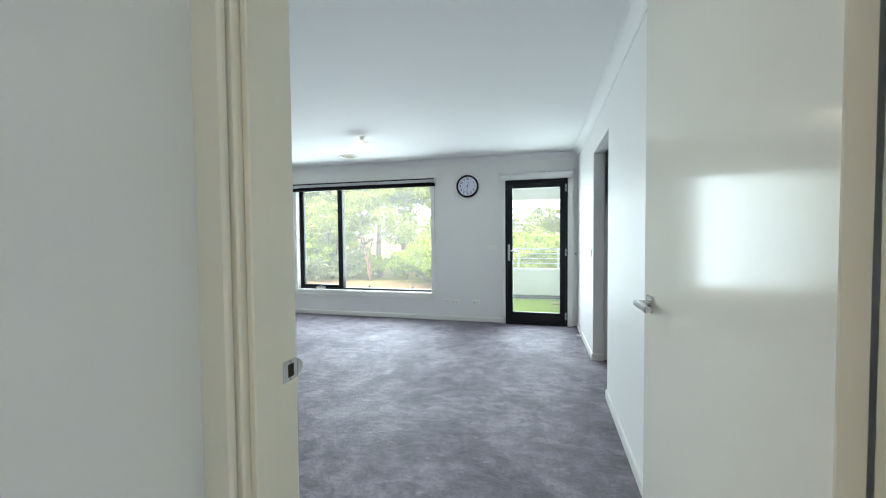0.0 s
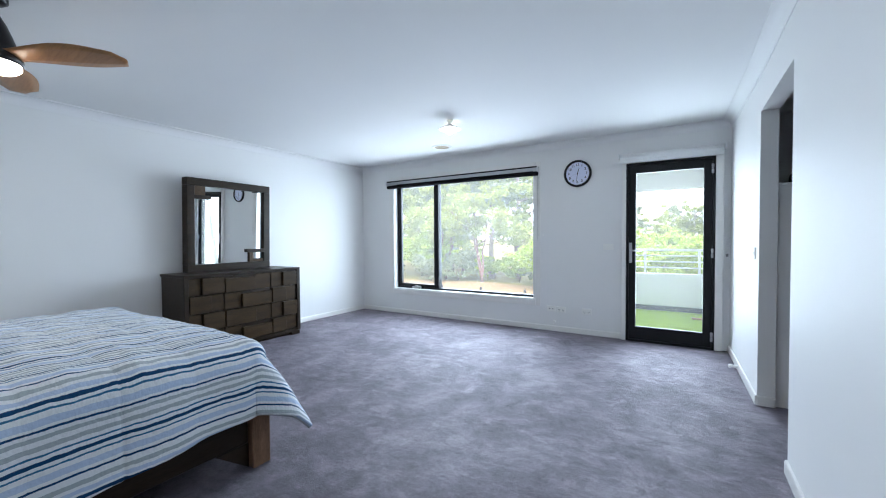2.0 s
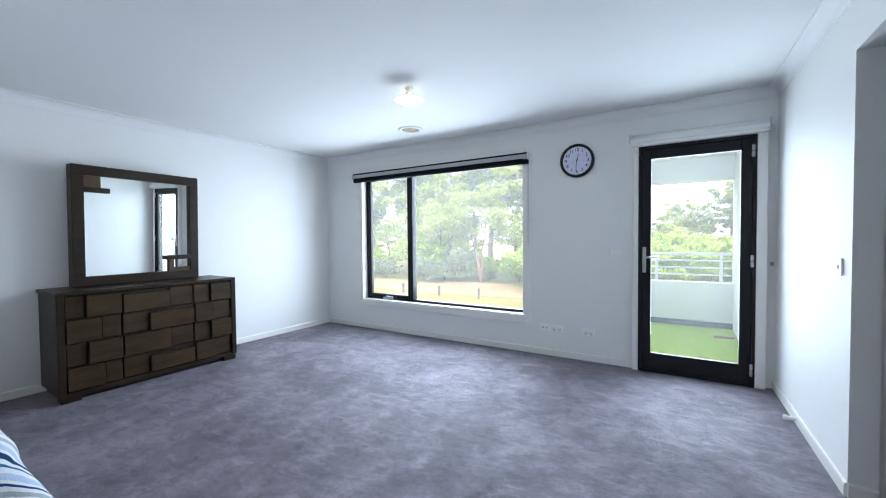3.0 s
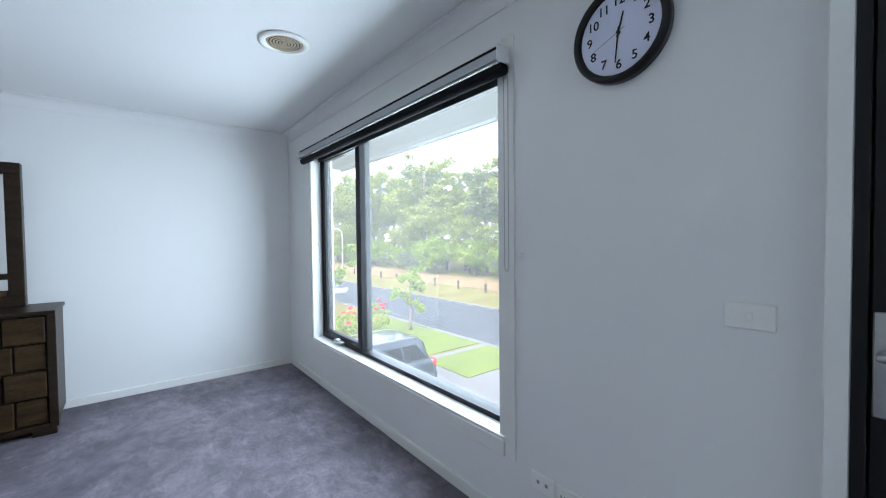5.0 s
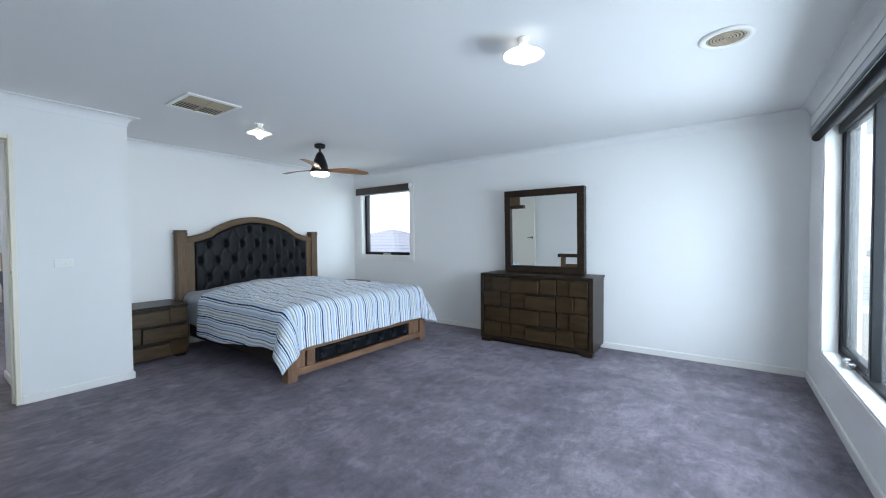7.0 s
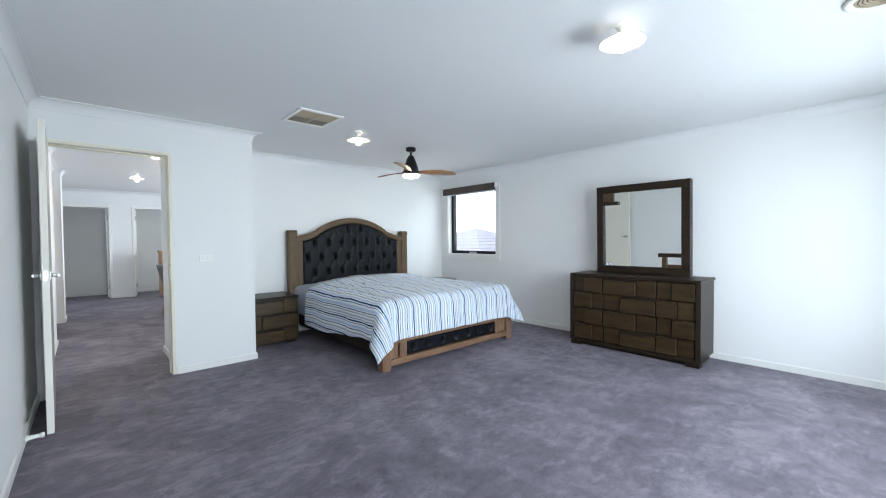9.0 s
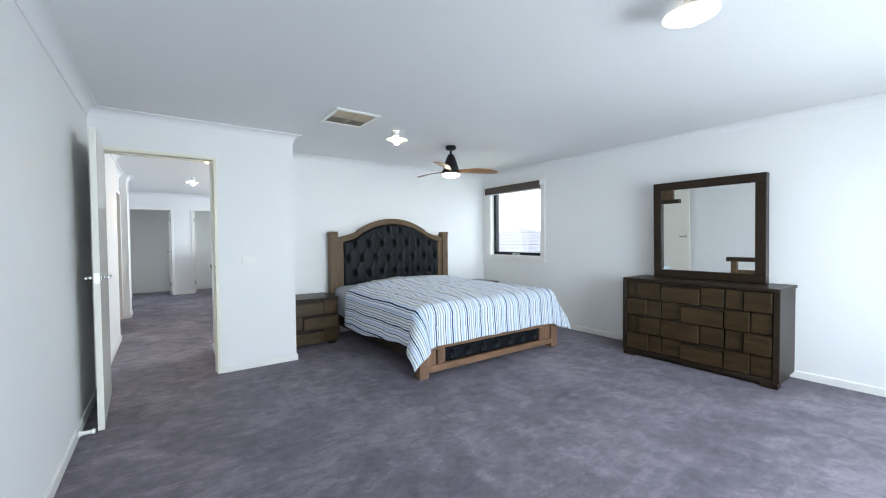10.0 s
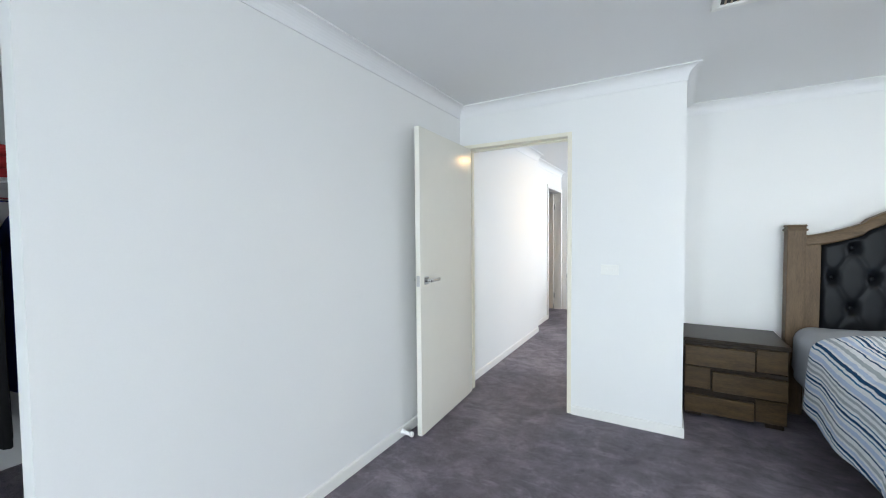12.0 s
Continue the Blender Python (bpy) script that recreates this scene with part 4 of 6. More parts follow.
# side rails use the darker wood to carry the shade below the quilt
for s in (-1, 1):
    x = BC + s * 0.90
    part("side_rail", boxes((x - 0.02, x + 0.02, -0.10, FY - 0.10, 0.13, 0.30), bevel=0.004), M_WOOD, bed)
    part("rail_foot", prism([(FY - 0.10, 0.13), (FY - 0.27, 0.13), (FY - 0.10, 0.0)], "x", x - 0.02, x + 0.02), M_WOOD, bed)
part("slat_base", boxes((BC - 0.88, BC + 0.88, -0.10, FY - 0.09, 0.25, 0.305)), M_WOOD, bed)

mattress = single("mattress", boxes((BC - 0.90, BC + 0.90, -0.10, FY - 0.095, 0.307, 0.60)), M_SHEET, "thick mattress in a pale grey fitted sheet", "mattress")
bv = mattress.modifiers.new("round", "BEVEL")
bv.width, bv.segments = 0.05, 4


def drape(e, corner=0.0, r=0.10):
    """How far out and how far down a cloth runs after e metres past an edge; at a corner it flares."""
    if e <= 0:
        return 0.0, 0.0
    q = r * math.pi / 2
    if e < q:
        a = e / r
        return r * math.sin(a), r * (1 - math.cos(a))
    k = 0.06 + 0.92 * corner
    return r + k * (e - q), r + (e - q) * math.sqrt(max(0.1, 1 - k * k))


def cover(name, label, material, s0, s1, r0, r1, half, foot, top, thick, nx, ny, uvname="cloth", tidy=0.0):
    """A cloth sheet laid over the mattress: s runs across the bed, r from head to foot."""
    bm = bmesh.new()
    uvl = bm.loops.layers.uv.new(uvname)
    grid = []
    for i in range(nx + 1):
        col = []
        for j in range(ny + 1):
            # the foot hem hangs lower towards the sides
            mid = s0 + (s1 - s0) * i / nx
            head = r0 + tidy * min(1.0, abs(mid)) ** 2
            r = head + (r1 - 0.04 * max(0.0, 1 - (mid / 0.95) ** 10) - head) * j / ny
            # the hem is cut a little unevenly
            side = s1 + 0.05 * math.sin(r * 2.1 + 0.5) - 0.10 * max(0, 0.6 - r)
            s = s0 + (side - s0) * i / nx
            ex, ey = max(0.0, abs(s) - half), max(0.0, r - foot)
            e = math.hypot(ex, ey)
            sg = 1 if s > 0 else -1
            kx, ky = (ex / e, ey / e) if e > 0 else (0, 0)
            out, down = drape(e, kx * ky)
            # folds gather where the cloth hangs
            hang = min(1, down / 0.2)
            fold = 0.010 * hang * (math.sin(r * 15 + 2 * math.sin(r * 3.1)) * kx + math.sin(s * 14 + 1.5 * math.sin(s * 4)) * ky)
            x = sg * (min(abs(s), half) + out * kx) + sg * fold * kx
            y = min(r, foot) + out * ky + fold * ky
            bulge = 0.070 * math.exp(-((r - 0.22) / 0.24) ** 2) * (1 - min(1, abs(s) / half) ** 6) + 0.05 * math.cos(min(1, abs(s) / (half + 0.1)) * math.pi / 2) * math.sin(max(0, min(1, (r + 0.1) / 2.1)) * math.pi) ** 0.5
            p = Vector((s * 2.2, r * 2.2, 0.3))
            wr = 0.016 * noise.noise(p) + 0.008 * noise.noise(p * 3.1) + 0.005 * noise.noise(p * 8.0)
            ridge = 0.006 * (1 - abs(noise.noise(Vector((s * 1.6 + r * 1.2, r * 2.6 - s, 4.0))))) ** 6
            z = top + (bulge + wr + ridge) * (1 - 0.75 * hang) - down
            # quilting lines pull the cloth down a little
            quilt = 0.0095 * abs(math.sin(r * math.pi / 0.27)) ** 0.3 - 0.009
            col.append((bm.verts.new((BC + x + quilt * kx * sg, y + quilt * ky, max(0.02, z + quilt * (1 - hang)))), s, r))
        grid.append(col)
    for i in range(nx):
        for j in range(ny):
            q = (grid[i][j], grid[i + 1][j], grid[i + 1][j + 1], grid[i][j + 1])
            f = bm.faces.new([v[0] for v in q])
            f.smooth = True
            for lp, v in zip(f.loops, q):
                lp[uvl].uv = (v[1], v[2])
    th = thing(name, label, "bedding", (BC, 1.0, 0.62))
    edge = [c[0][0].co.copy() for c in grid]
    foot_edge = [c[-1][0].co.copy() for c in grid]
    sides = [[v[0].co.copy() for v in grid[0]], [v[0].co.copy() for v in grid[-1]]]
    ob = part("cover", bm, material, th)
    so = ob.modifiers.new("thickness", "SOLIDIFY")
    so.thickness, so.offset = thick, 1
    for line in (foot_edge, *sides, edge):
        part("hem", tube([p for p in line], 0.006, 6), M_SHEET, th, "stitched pale hem")
    return th


cover("quilt", "rumpled quilt with navy, blue, grey and white stripes", M_QUILT, -1.17, 1.34, 0.41, 2.36, 0.875, 1.905, 0.654, 0.020, 150, 160, tidy=-0.07)
cover("flat_sheet", "pale grey sheet folded back at the head of the bed", M_SHEET, -1.10, 1.27, -0.10, 0.62, 0.875, 3.0, 0.640, 0.010, 110, 36)
for s in (-0.45, 0.45):
    bm = bmesh.new()
    bmesh.ops.create_icosphere(bm, subdivisions=4, radius=1)
    for v in bm.verts:
        x, y, z = v.co
        k = lambda a, p: math.copysign(abs(a) ** p, a)
        v.co = (BC + s + 0.36 * k(x, 0.6), 0.15 + 0.21 * k(y, 0.6), 0.638 + 0.047 * z)
    for f in bm.faces:
        f.smooth = True
    single("pillow", bm, M_SHEET, "flat pillow under the quilt at the headboard", "pillow", "pillows on the bed")


# ---- block-fronted furniture ----
def block_front(th, rows, u0, u1, z0, z1, put, materials, gap=0.010):
    """Drawer fronts made of blocks at two depths. rows: for each drawer the share of its first block, and which one stands proud."""
    n = len(rows)
    h = (z1 - z0) / n
    for r, (share, proud, slim) in enumerate(rows):
        za, zb = z1 - (r + 1) * h, z1 - r * h
        um = u0 + (u1 - u0) * share
        dr = part("drawer", boxes(put(u0 + 0.002, u1 - 0.002, -0.02, 0.002, za + 0.002, zb - 0.002)), M_WOOD, th)
        for k, (a, b) in enumerate(((u0, um), (um, u1))):
            out = 0.038 if k == proud else 0.012
            top = zb - gap - (slim if k == proud else 0)
            part("front_block", boxes(put(a + gap / 2, b - gap / 2, 0.002, out, za + gap / 2, top), bevel=0.003), materials[(r + k) % len(materials)], dr)


dresser = thing("dresser", "dark-stained wooden dresser with stepped block drawer fronts", "dresser", (-4.31, 3.305, 0))
DF, DY0, DY1 = -4.085, 2.63, 3.985
part("body", boxes((-4.545, DF - 0.022, DY0 + 0.012, DY1 - 0.012, 0.055, 0.815), bevel=0.002), M_WOOD, dresser)
part("top", boxes((-4.55, DF + 0.032, DY0, DY1, 0.815, 0.842), bevel=0.004), M_WOOD, dresser)
for a, b in ((DY0, DY0 + 0.045), (DY1 - 0.045, DY1)):
    part("front_stile", boxes((DF - 0.022, DF + 0.032, a, b, 0.05, 0.815), bevel=0.003), M_WOOD, dresser)
part("base_rail", boxes((DF - 0.022, DF + 0.028, DY0 + 0.045, DY1 - 0.045, 0.04, 0.075), bevel=0.003), M_WOOD, dresser)
part("plinth", boxes((-4.53, DF - 0.03, DY0 + 0.04, DY1 - 0.04, 0.0, 0.055)), M_WOOD, dresser)
for a in (DY0 + 0.01, DY1 - 0.13):
    part("foot", boxes((DF - 0.06, DF + 0.028, a, a + 0.12, 0.0, 0.045), bevel=0.003), M_WOOD, dresser)
putd = lambda a, b, d0, d1, z0, z1: (DF + d0, DF + d1, a, b, z0, z1)
block_front(dresser, [(0.34, 1, 0.0), (0.62, 0, 0.0), (0.36, 1, 0.0), (0.66, 0, 0.0)], DY0 + 0.048, DY0 + 0.40, 0.078, 0.812, putd, [M_WOODMID])
block_front(dresser, [(0.64, 0, 0.022), (0.34, 1, 0.022), (0.64, 0, 0.0), (0.34, 1, 0.03)], DY0 + 0.403, DY0 + 0.955, 0.078, 0.812, putd, [M_WOODMID])
block_front(dresser, [(0.42, 1, 0.0), (0.55, 0, 0.0), (0.42, 1, 0.0), (0.55, 0, 0.0)], DY0 + 0.958, DY1 - 0.048, 0.078, 0.812, putd, [M_WOODMID])

mirror = thing("dresser_mirror", "square mirror in a wide dark wooden frame on the dresser", "mirror", (-4.40, 3.305, 0.843))
MX0, MX1, MY0, MY1, MZ0, MZ1 = -4.435, -4.382, 2.812, 3.798, 0.844, 1.862
fw = 0.082
for nm, r in (("frame_top", (MY0, MY1, MZ1 - fw, MZ1)), ("frame_bottom", (MY0, MY1, MZ0, MZ0 + fw)), ("frame_side", (MY0, MY0 + fw, MZ0 + fw, MZ1 - fw)), ("frame_side", (MY1 - fw, MY1, MZ0 + fw, MZ1 - fw))):
    part(nm, boxes((MX0 - 0.045, MX1, *r), bevel=0.004), M_WOOD, mirror)
part("mirror_glass", boxes((MX0 + 0.012, MX0 + 0.022, MY0 + fw - 0.01, MY1 - fw + 0.01, MZ0 + fw - 0.01, MZ1 - fw + 0.01)), M_MIRROR, mirror)
part("back_board", boxes((MX0 - 0.008, MX0 + 0.011, MY0 + 0.03, MY1 - 0.03, MZ0 + 0.03, MZ1 - 0.03)), M_WOOD, mirror)
part("corner_block", boxes((MX0 + 0.023, MX1 - 0.010, MY0 + fw, MY0 + fw + 0.115, MZ1 - fw - 0.10, MZ1 - fw), bevel=0.003), M_WOODLIGHT, mirror)
part("corner_bar", boxes((MX0 + 0.023, MX1 + 0.002, MY0 + fw - 0.006, MY0 + fw + 0.175, MZ1 - fw - 0.142, MZ1 - fw - 0.10), bevel=0.003), M_WOOD, mirror)
part("corner_bar", boxes((MX0 + 0.023, MX1 + 0.002, MY1 - fw - 0.225, MY1 - fw + 0.006, MZ0 + fw + 0.115, MZ0 + fw + 0.155), bevel=0.003), M_WOOD, mirror)
part("corner_block", boxes((MX0 + 0.023, MX1 - 0.008, MY1 - fw - 0.19, MY1 - fw - 0.142, MZ0 + fw, MZ0 + fw + 0.115), bevel=0.003), M_WOODLIGHT, mirror)
part("corner_block", boxes((MX0 + 0.023, MX1 - 0.012, MY1 - fw - 0.142, MY1 - fw, MZ0 + fw, MZ0 + fw + 0.035), bevel=0.003), M_WOODLIGHT, mirror)
for a in (MY0 + 0.2, MY1 - 0.26):
    part("support", boxes((MX0 - 0.03, MX0 - 0.009, a, a + 0.06, MZ0, MZ1 - 0.35)), M_WOOD, mirror)
mirror.matrix_basis = pose(-4.40, 3.305, 0.8445, 0, 1.5, 1.6)


def nightstand(x0, x1, label):
    ns = thing("nightstand", label, "nightstand", ((x0 + x1) / 2, 0.05, 0), "nightstands beside the bed")
    yf = 0.255
    part("body", boxes((x0 + 0.01, x1 - 0.01, -0.225, yf - 0.022, 0.03, 0.553), bevel=0.002), M_WOOD, ns)
    part("top", boxes((x0, x1, -0.23, yf + 0.03, 0.553, 0.578), bevel=0.004), M_WOOD, ns)
    for a in (x0 + 0.02, x1 - 0.12):
        part("foot", boxes((a, a + 0.10, yf - 0.09, yf - 0.005, 0.0, 0.031), bevel=0.003), M_WOOD, ns)
        part("foot", boxes((a, a + 0.10, -0.21, -0.12, 0.0, 0.031), bevel=0.003), M_WOOD, ns)
    put = lambda a, b, d0, d1, z0, z1: (a, b, yf + d0, yf + d1, z0, z1)
    block_front(ns, [(0.30, 1, 0.016), (0.72, 0, 0.018), (0.30, 1, 0.03)], x0 + 0.006, x1 - 0.006, 0.032, 0.550, put, [M_WOODNS])
    return ns


nightstand(-1.69, -1.085, "brown wooden nightstand with three block-front drawers")
nightstand(-4.42, -3.815, "brown wooden nightstand between the bed and the small window")


# ---- ceiling fittings ----
def shade_lamp(x, y, zc, label):
    la = thing("ceiling_light", label, "ceiling light", (x, y, zc), "opal ceiling lights")
    part("ceiling_rose", lathe([(0.034, zc - 0.001), (0.034, zc - 0.010), (0.027, zc - 0.016), (0.024, zc - 0.036), (0.023, zc - 0.046)], (x, y, 0), 24), M_PLASTIC, la)
    prof = [(0.024, zc - 0.040), (0.035, zc - 0.052), (0.085, zc - 0.076), (0.116, zc - 0.092), (0.118, zc - 0.096), (0.114, zc - 0.096), (0.083, zc - 0.081), (0.033, zc - 0.058), (0.022, zc - 0.046)]
    part("shade", lathe(prof, (x, y, 0), 40), M_SHADE, la, "white opal glass coolie shade")
    part("bulb", lathe([(0.012, zc - 0.047), (0.014, zc - 0.064), (0.026, zc - 0.091), (0.030, zc - 0.112), (0.024, zc - 0.133), (0.010, zc - 0.142), (0.001, zc - 0.143)], (x, y, 0), 20), M_BULB, la, "lit bulb")
    return la


shade_lamp(-1.925, 4.16, H, "white opal glass ceiling light, lit, near the large window")
shade_lamp(-1.895, 1.44, H, "white opal glass ceiling light, lit, near the bed")
shade_lamp(-0.37, -3.12, H, "white opal glass ceiling light, lit, on the landing")

FX, FYY = -2.757, 1.212
fan = thing("ceiling_fan", "black ceiling fan with three wooden blades and a lit lamp", "ceiling fan", (FX, FYY, H))
part("canopy", lathe([(0.062, H - 0.001), (0.062, H - 0.035), (0.045, H - 0.048), (0.016, H - 0.050)], (FX, FYY, 0), 28), M_DARKPL, fan)
part("downrod", lathe([(0.013, H - 0.05), (0.013, H - 0.10)], (FX, FYY, 0), 16), M_DARKPL, fan)
part("motor_housing", lathe([(0.018, 2.300), (0.033, 2.287), (0.052, 2.250), (0.074, 2.190), (0.090, 2.138), (0.094, 2.108), (0.106, 2.098), (0.110, 2.078), (0.104, 2.058)], (FX, FYY, 0), 36), M_DARKPL, fan, "black tapered motor housing")
part("light_diffuser", lathe([(0.100, 2.060), (0.100, 2.040), (0.085, 2.026), (0.045, 2.018), (0.001, 2.016)], (FX, FYY, 0), 36), M_FANLIGHT, fan, "lit white diffuser")


def blade(angle):
    bm = bmesh.new()
    n, rows = 18, []
    for i in range(n + 1):
        t = i / n
        r = 0.085 + 0.515 * t
        w = 0.042 + 0.046 * math.sin(math.pi * min(1, t * 1.15) ** 1.3 * 0.8) if t < 0.9 else (0.042 + 0.046 * math.sin(math.pi * min(1, t * 1.15) ** 1.3 * 0.8)) * math.sqrt(max(0.02, 1 - ((t - 0.9) / 0.1) ** 2))
        tw = radians(18 - 10 * t)
        lift = 0.012 * math.sin(t * math.pi)
        row = []
        for k, zo in ((-1, 0.0), (-0.5, 0.004), (0.5, 0.004), (1, 0.0), (0.5, -0.005), (-0.5, -0.005)):
            row.append(bm.verts.new((r, k * w * math.cos(tw) + 0.02 * t, 2.094 + lift - k * w * math.sin(tw) + zo)))
        rows.append(row)
    for a, b in zip(rows, rows[1:]):
        for k in range(6):
            bm.faces.new((a[k], a[(k + 1) % 6], b[(k + 1) % 6], b[k])).smooth = True
    bm.faces.new(rows[0])
    bm.faces.new(rows[-1])
    bmesh.ops.recalc_face_normals(bm, faces=bm.faces)
    bmesh.ops.transform(bm, matrix=pose(FX, FYY, 0, 0, 0, angle), verts=bm.verts)
    return bm


for a in (36, 156, 276):
    part("blade", blade(a), M_BLADE, fan, "honey-brown carved wooden blade")

vent = thing("ceiling_vent", "square cream ceiling vent with slats in four directions", "ceiling vent", (-1.34, 1.58, H))
VX0, VX1, VY0, VY1 = -1.545, -1.135, 1.355, 1.80
fr = bmesh.new()
for a, b, c, d in ((VX0, VX1, VY0, VY0 + 0.035), (VX0, VX1, VY1 - 0.035, VY1), (VX0, VX0 + 0.035, VY0 + 0.035, VY1 - 0.035), (VX1 - 0.035, VX1, VY0 + 0.035, VY1 - 0.035)):
    box(fr, a, b, c, d, H - 0.014, H - 0.001, bevel=0.004)
part("frame", fr, M_PLASTIC, vent)
# black sheet under the solid ceiling gives the shade between the slats
part("backing", boxes((VX0 + 0.03, VX1 - 0.03, VY0 + 0.03, VY1 - 0.03, H - 0.004, H - 0.001)), M_BLACK, vent)
vx, vy = (VX0 + VX1) / 2, (VY0 + VY1) / 2
part("crossbar", boxes((vx - 0.006, vx + 0.006, VY0 + 0.035, VY1 - 0.035, H - 0.013, H - 0.004), (VX0 + 0.035, VX1 - 0.035, vy - 0.006, vy + 0.006, H - 0.0128, H - 0.0042)), M_BEIGE, vent)


def slat(x0, x1, y0, y1, tilt_x):
    """A thin tilted slat between two points of the vent."""
    bm = bmesh.new()
    if tilt_x:
        vs = [(x0, y0, H - 0.0072), (x1, y0, H - 0.0066), (x1, y1, H - 0.0066), (x0, y1, H - 0.0072)]
    else:
        vs = [(x0, y0, H - 0.013), (x0, y1, H - 0.005), (x1, y1, H - 0.005), (x1, y0, H - 0.013)]
    lo = [bm.verts.new(v) for v in vs]
    hi = [bm.verts.new((v[0], v[1], v[2] + 0.0015)) for v in vs]
    bm.faces.new(lo)
    bm.faces.new(hi)
    for i in range(4):
        bm.faces.new((lo[i], lo[(i + 1) % 4], hi[(i + 1) % 4], hi[i]))
    bmesh.ops.recalc_face_normals(bm, faces=bm.faces)
    return bm


for q, (x0, x1, y0, y1) in enumerate(((VX0 + 0.035, vx - 0.006, VY0 + 0.035, vy - 0.006), (vx + 0.006, VX1 - 0.035, VY0 + 0.035, vy - 0.006), (VX0 + 0.035, vx - 0.006, vy + 0.006, VY1 - 0.035), (vx + 0.006, VX1 - 0.035, vy + 0.006, VY1 - 0.035))):
    for i in range(7):
        if q < 2:
            st = (x1 - x0) / 7
            part("slat", slat(x0 + i * st, x0 + (i + 0.34) * st, y0, y1, True), M_BEIGE, vent)
        else:
            st = (y1 - y0) / 7
            part("slat", slat(x0, x1, y0 + i * st, y0 + (i + 0.85) * st, False), M_BEIGE, vent)

rv = thing("round_vent", "round white ceiling vent with cream concentric rings", "ceiling vent", (-2.595, 5.085, H))
part("rim", lathe([(0.095, H - 0.001), (0.132, H - 0.001), (0.134, H - 0.006), (0.120, H - 0.014), (0.098, H - 0.012), (0.095, H - 0.001)], (-2.595, 5.085, 0), 44), M_PLASTIC, rv)
for r in (0.092, 0.076, 0.060, 0.044, 0.028, 0.013):
    part("ring", annulus(r - 0.0088, r, H - 0.0085, H - 0.0055, (-2.595, 5.085)), M_BEIGE, rv)
# the duct is not hollow; this dark disc paints its shade
part("backing", lathe([(0.001, H - 0.0045), (0.094, H - 0.0045), (0.094, H - 0.001)], (-2.595, 5.085, 0), 32), M_DARKPL, rv, "dark disc behind the rings in place of the duct's shade")

# ---- clock ----
CX, CZ, CR = -1.01, 1.978, 0.163
clock = thing("wall_clock", "round white wall clock with black rim and numerals", "clock", (CX, YN, CZ))
part("rim", lathe([(CR, YN - 0.001), (CR, YN - 0.030), (CR - 0.008, YN - 0.040), (CR - 0.020, YN - 0.038), (CR - 0.026, YN - 0.026), (CR - 0.026, YN - 0.018)], (CX, 0, CZ), 64, "y"), M_DARKPL, clock, "glossy black rim")
part("dial", lathe([(CR - 0.020, YN - 0.012), (CR - 0.020, YN - 0.0195)], (CX, 0, CZ), 64, "y"), M_CLOCKFACE, clock)
for hnum in range(1, 13):
    a = math.pi / 2 - hnum * math.pi / 6
    tx = bpy.data.curves.new("numeral", "FONT")
    tx.body, tx.size, tx.align_x, tx.align_y, tx.extrude = str(hnum), 0.042, "CENTER", "CENTER", 0.0006
    tx.offset = 0.0005
    tx.materials.append(M_DARKPL)
    ob = new("numeral", tx)
    ob.parent = clock
    ob.matrix_basis = pose(0.105 * math.cos(a), -0.0206, 0.105 * math.sin(a), 90, 0, 0)


def clock_hand(deg, length, back, w, y):
    bm = prism([(-w, -back), (w, -back), (w * 0.6, length), (-w * 0.6, length)], "y", YN - y - 0.0012, YN - y)
    bmesh.ops.transform(bm, matrix=pose(CX, 0, CZ, 0, deg, 0), verts=bm.verts)
    return bm


part("hour_hand", clock_hand(15, 0.065, 0.015, 0.0042, 0.023), M_DARKPL, clock)
part("minute_hand", clock_hand(186, 0.098, 0.018, 0.0032, 0.0248), M_DARKPL, clock)
part("second_hand", clock_hand(247, 0.10, 0.025, 0.001, 0.0266), M_GREYPL, clock)
part("hub", lathe([(0.006, YN - 0.020), (0.006, YN - 0.029)], (CX, 0, CZ), 14, "y"), M_DARKPL, clock)


# ---- switches and outlets ----
def plate(name, label, category, at, normal, w, h, marks):
    """A wall plate at a point of a wall that faces along normal; marks: (u, v, half width, half height, kind)."""
    n = Vector(normal)
    side = Vector((-n.y, n.x, 0))
    th = thing(name, label, category, at)

    def slab(u0, u1, v0, v1, d0, d1, bevel):
        p, q = Vector(at) + side * u0 + n * d0, Vector(at) + side * u1 + n * d1
        return boxes((min(p.x, q.x), max(p.x, q.x), min(p.y, q.y), max(p.y, q.y), at[2] + v0, at[2] + v1), bevel=bevel)

    part("plate", slab(-w / 2, w / 2, -h / 2, h / 2, 0.0005, 0.010, 0.003), M_PLASTIC, th)
    for u, v, a, b, kind in marks:
        part(kind, slab(u - a, u + a, v - b, v + b, 0.0101, 0.0106 if kind == "slot" else 0.0145, 0.0 if kind == "slot" else 0.0015), M_GREYPL if kind == "slot" else M_PLASTIC, th)
    return th


rocker = lambda u: (u, 0.0, 0.008, 0.012, "rocker")
sockets = [(-0.034, -0.004, 0.003, 0.007, "slot"), (-0.018, -0.004, 0.003, 0.007, "slot"), (-0.026, -0.019, 0.003, 0.006, "slot"), (0.018, -0.004, 0.003, 0.007, "slot"), (0.034, -0.004, 0.003, 0.007, "slot"), (0.026, -0.019, 0.003, 0.006, "slot"), (-0.026, 0.021, 0.006, 0.007, "rocker"), (0.026, 0.021, 0.006, 0.007, "rocker")]
plate("light_switch", "white single light switch beside the balcony door", "light switch", (-0.655, YN, 1.08), (0, -1, 0), 0.115, 0.072, [rocker(0)])
plate("light_switch", "white two-gang light switch beside the entry door", "light switch", (-0.625, YD, 1.085), (0, 1, 0), 0.115, 0.072, [rocker(-0.018), rocker(0.018)])
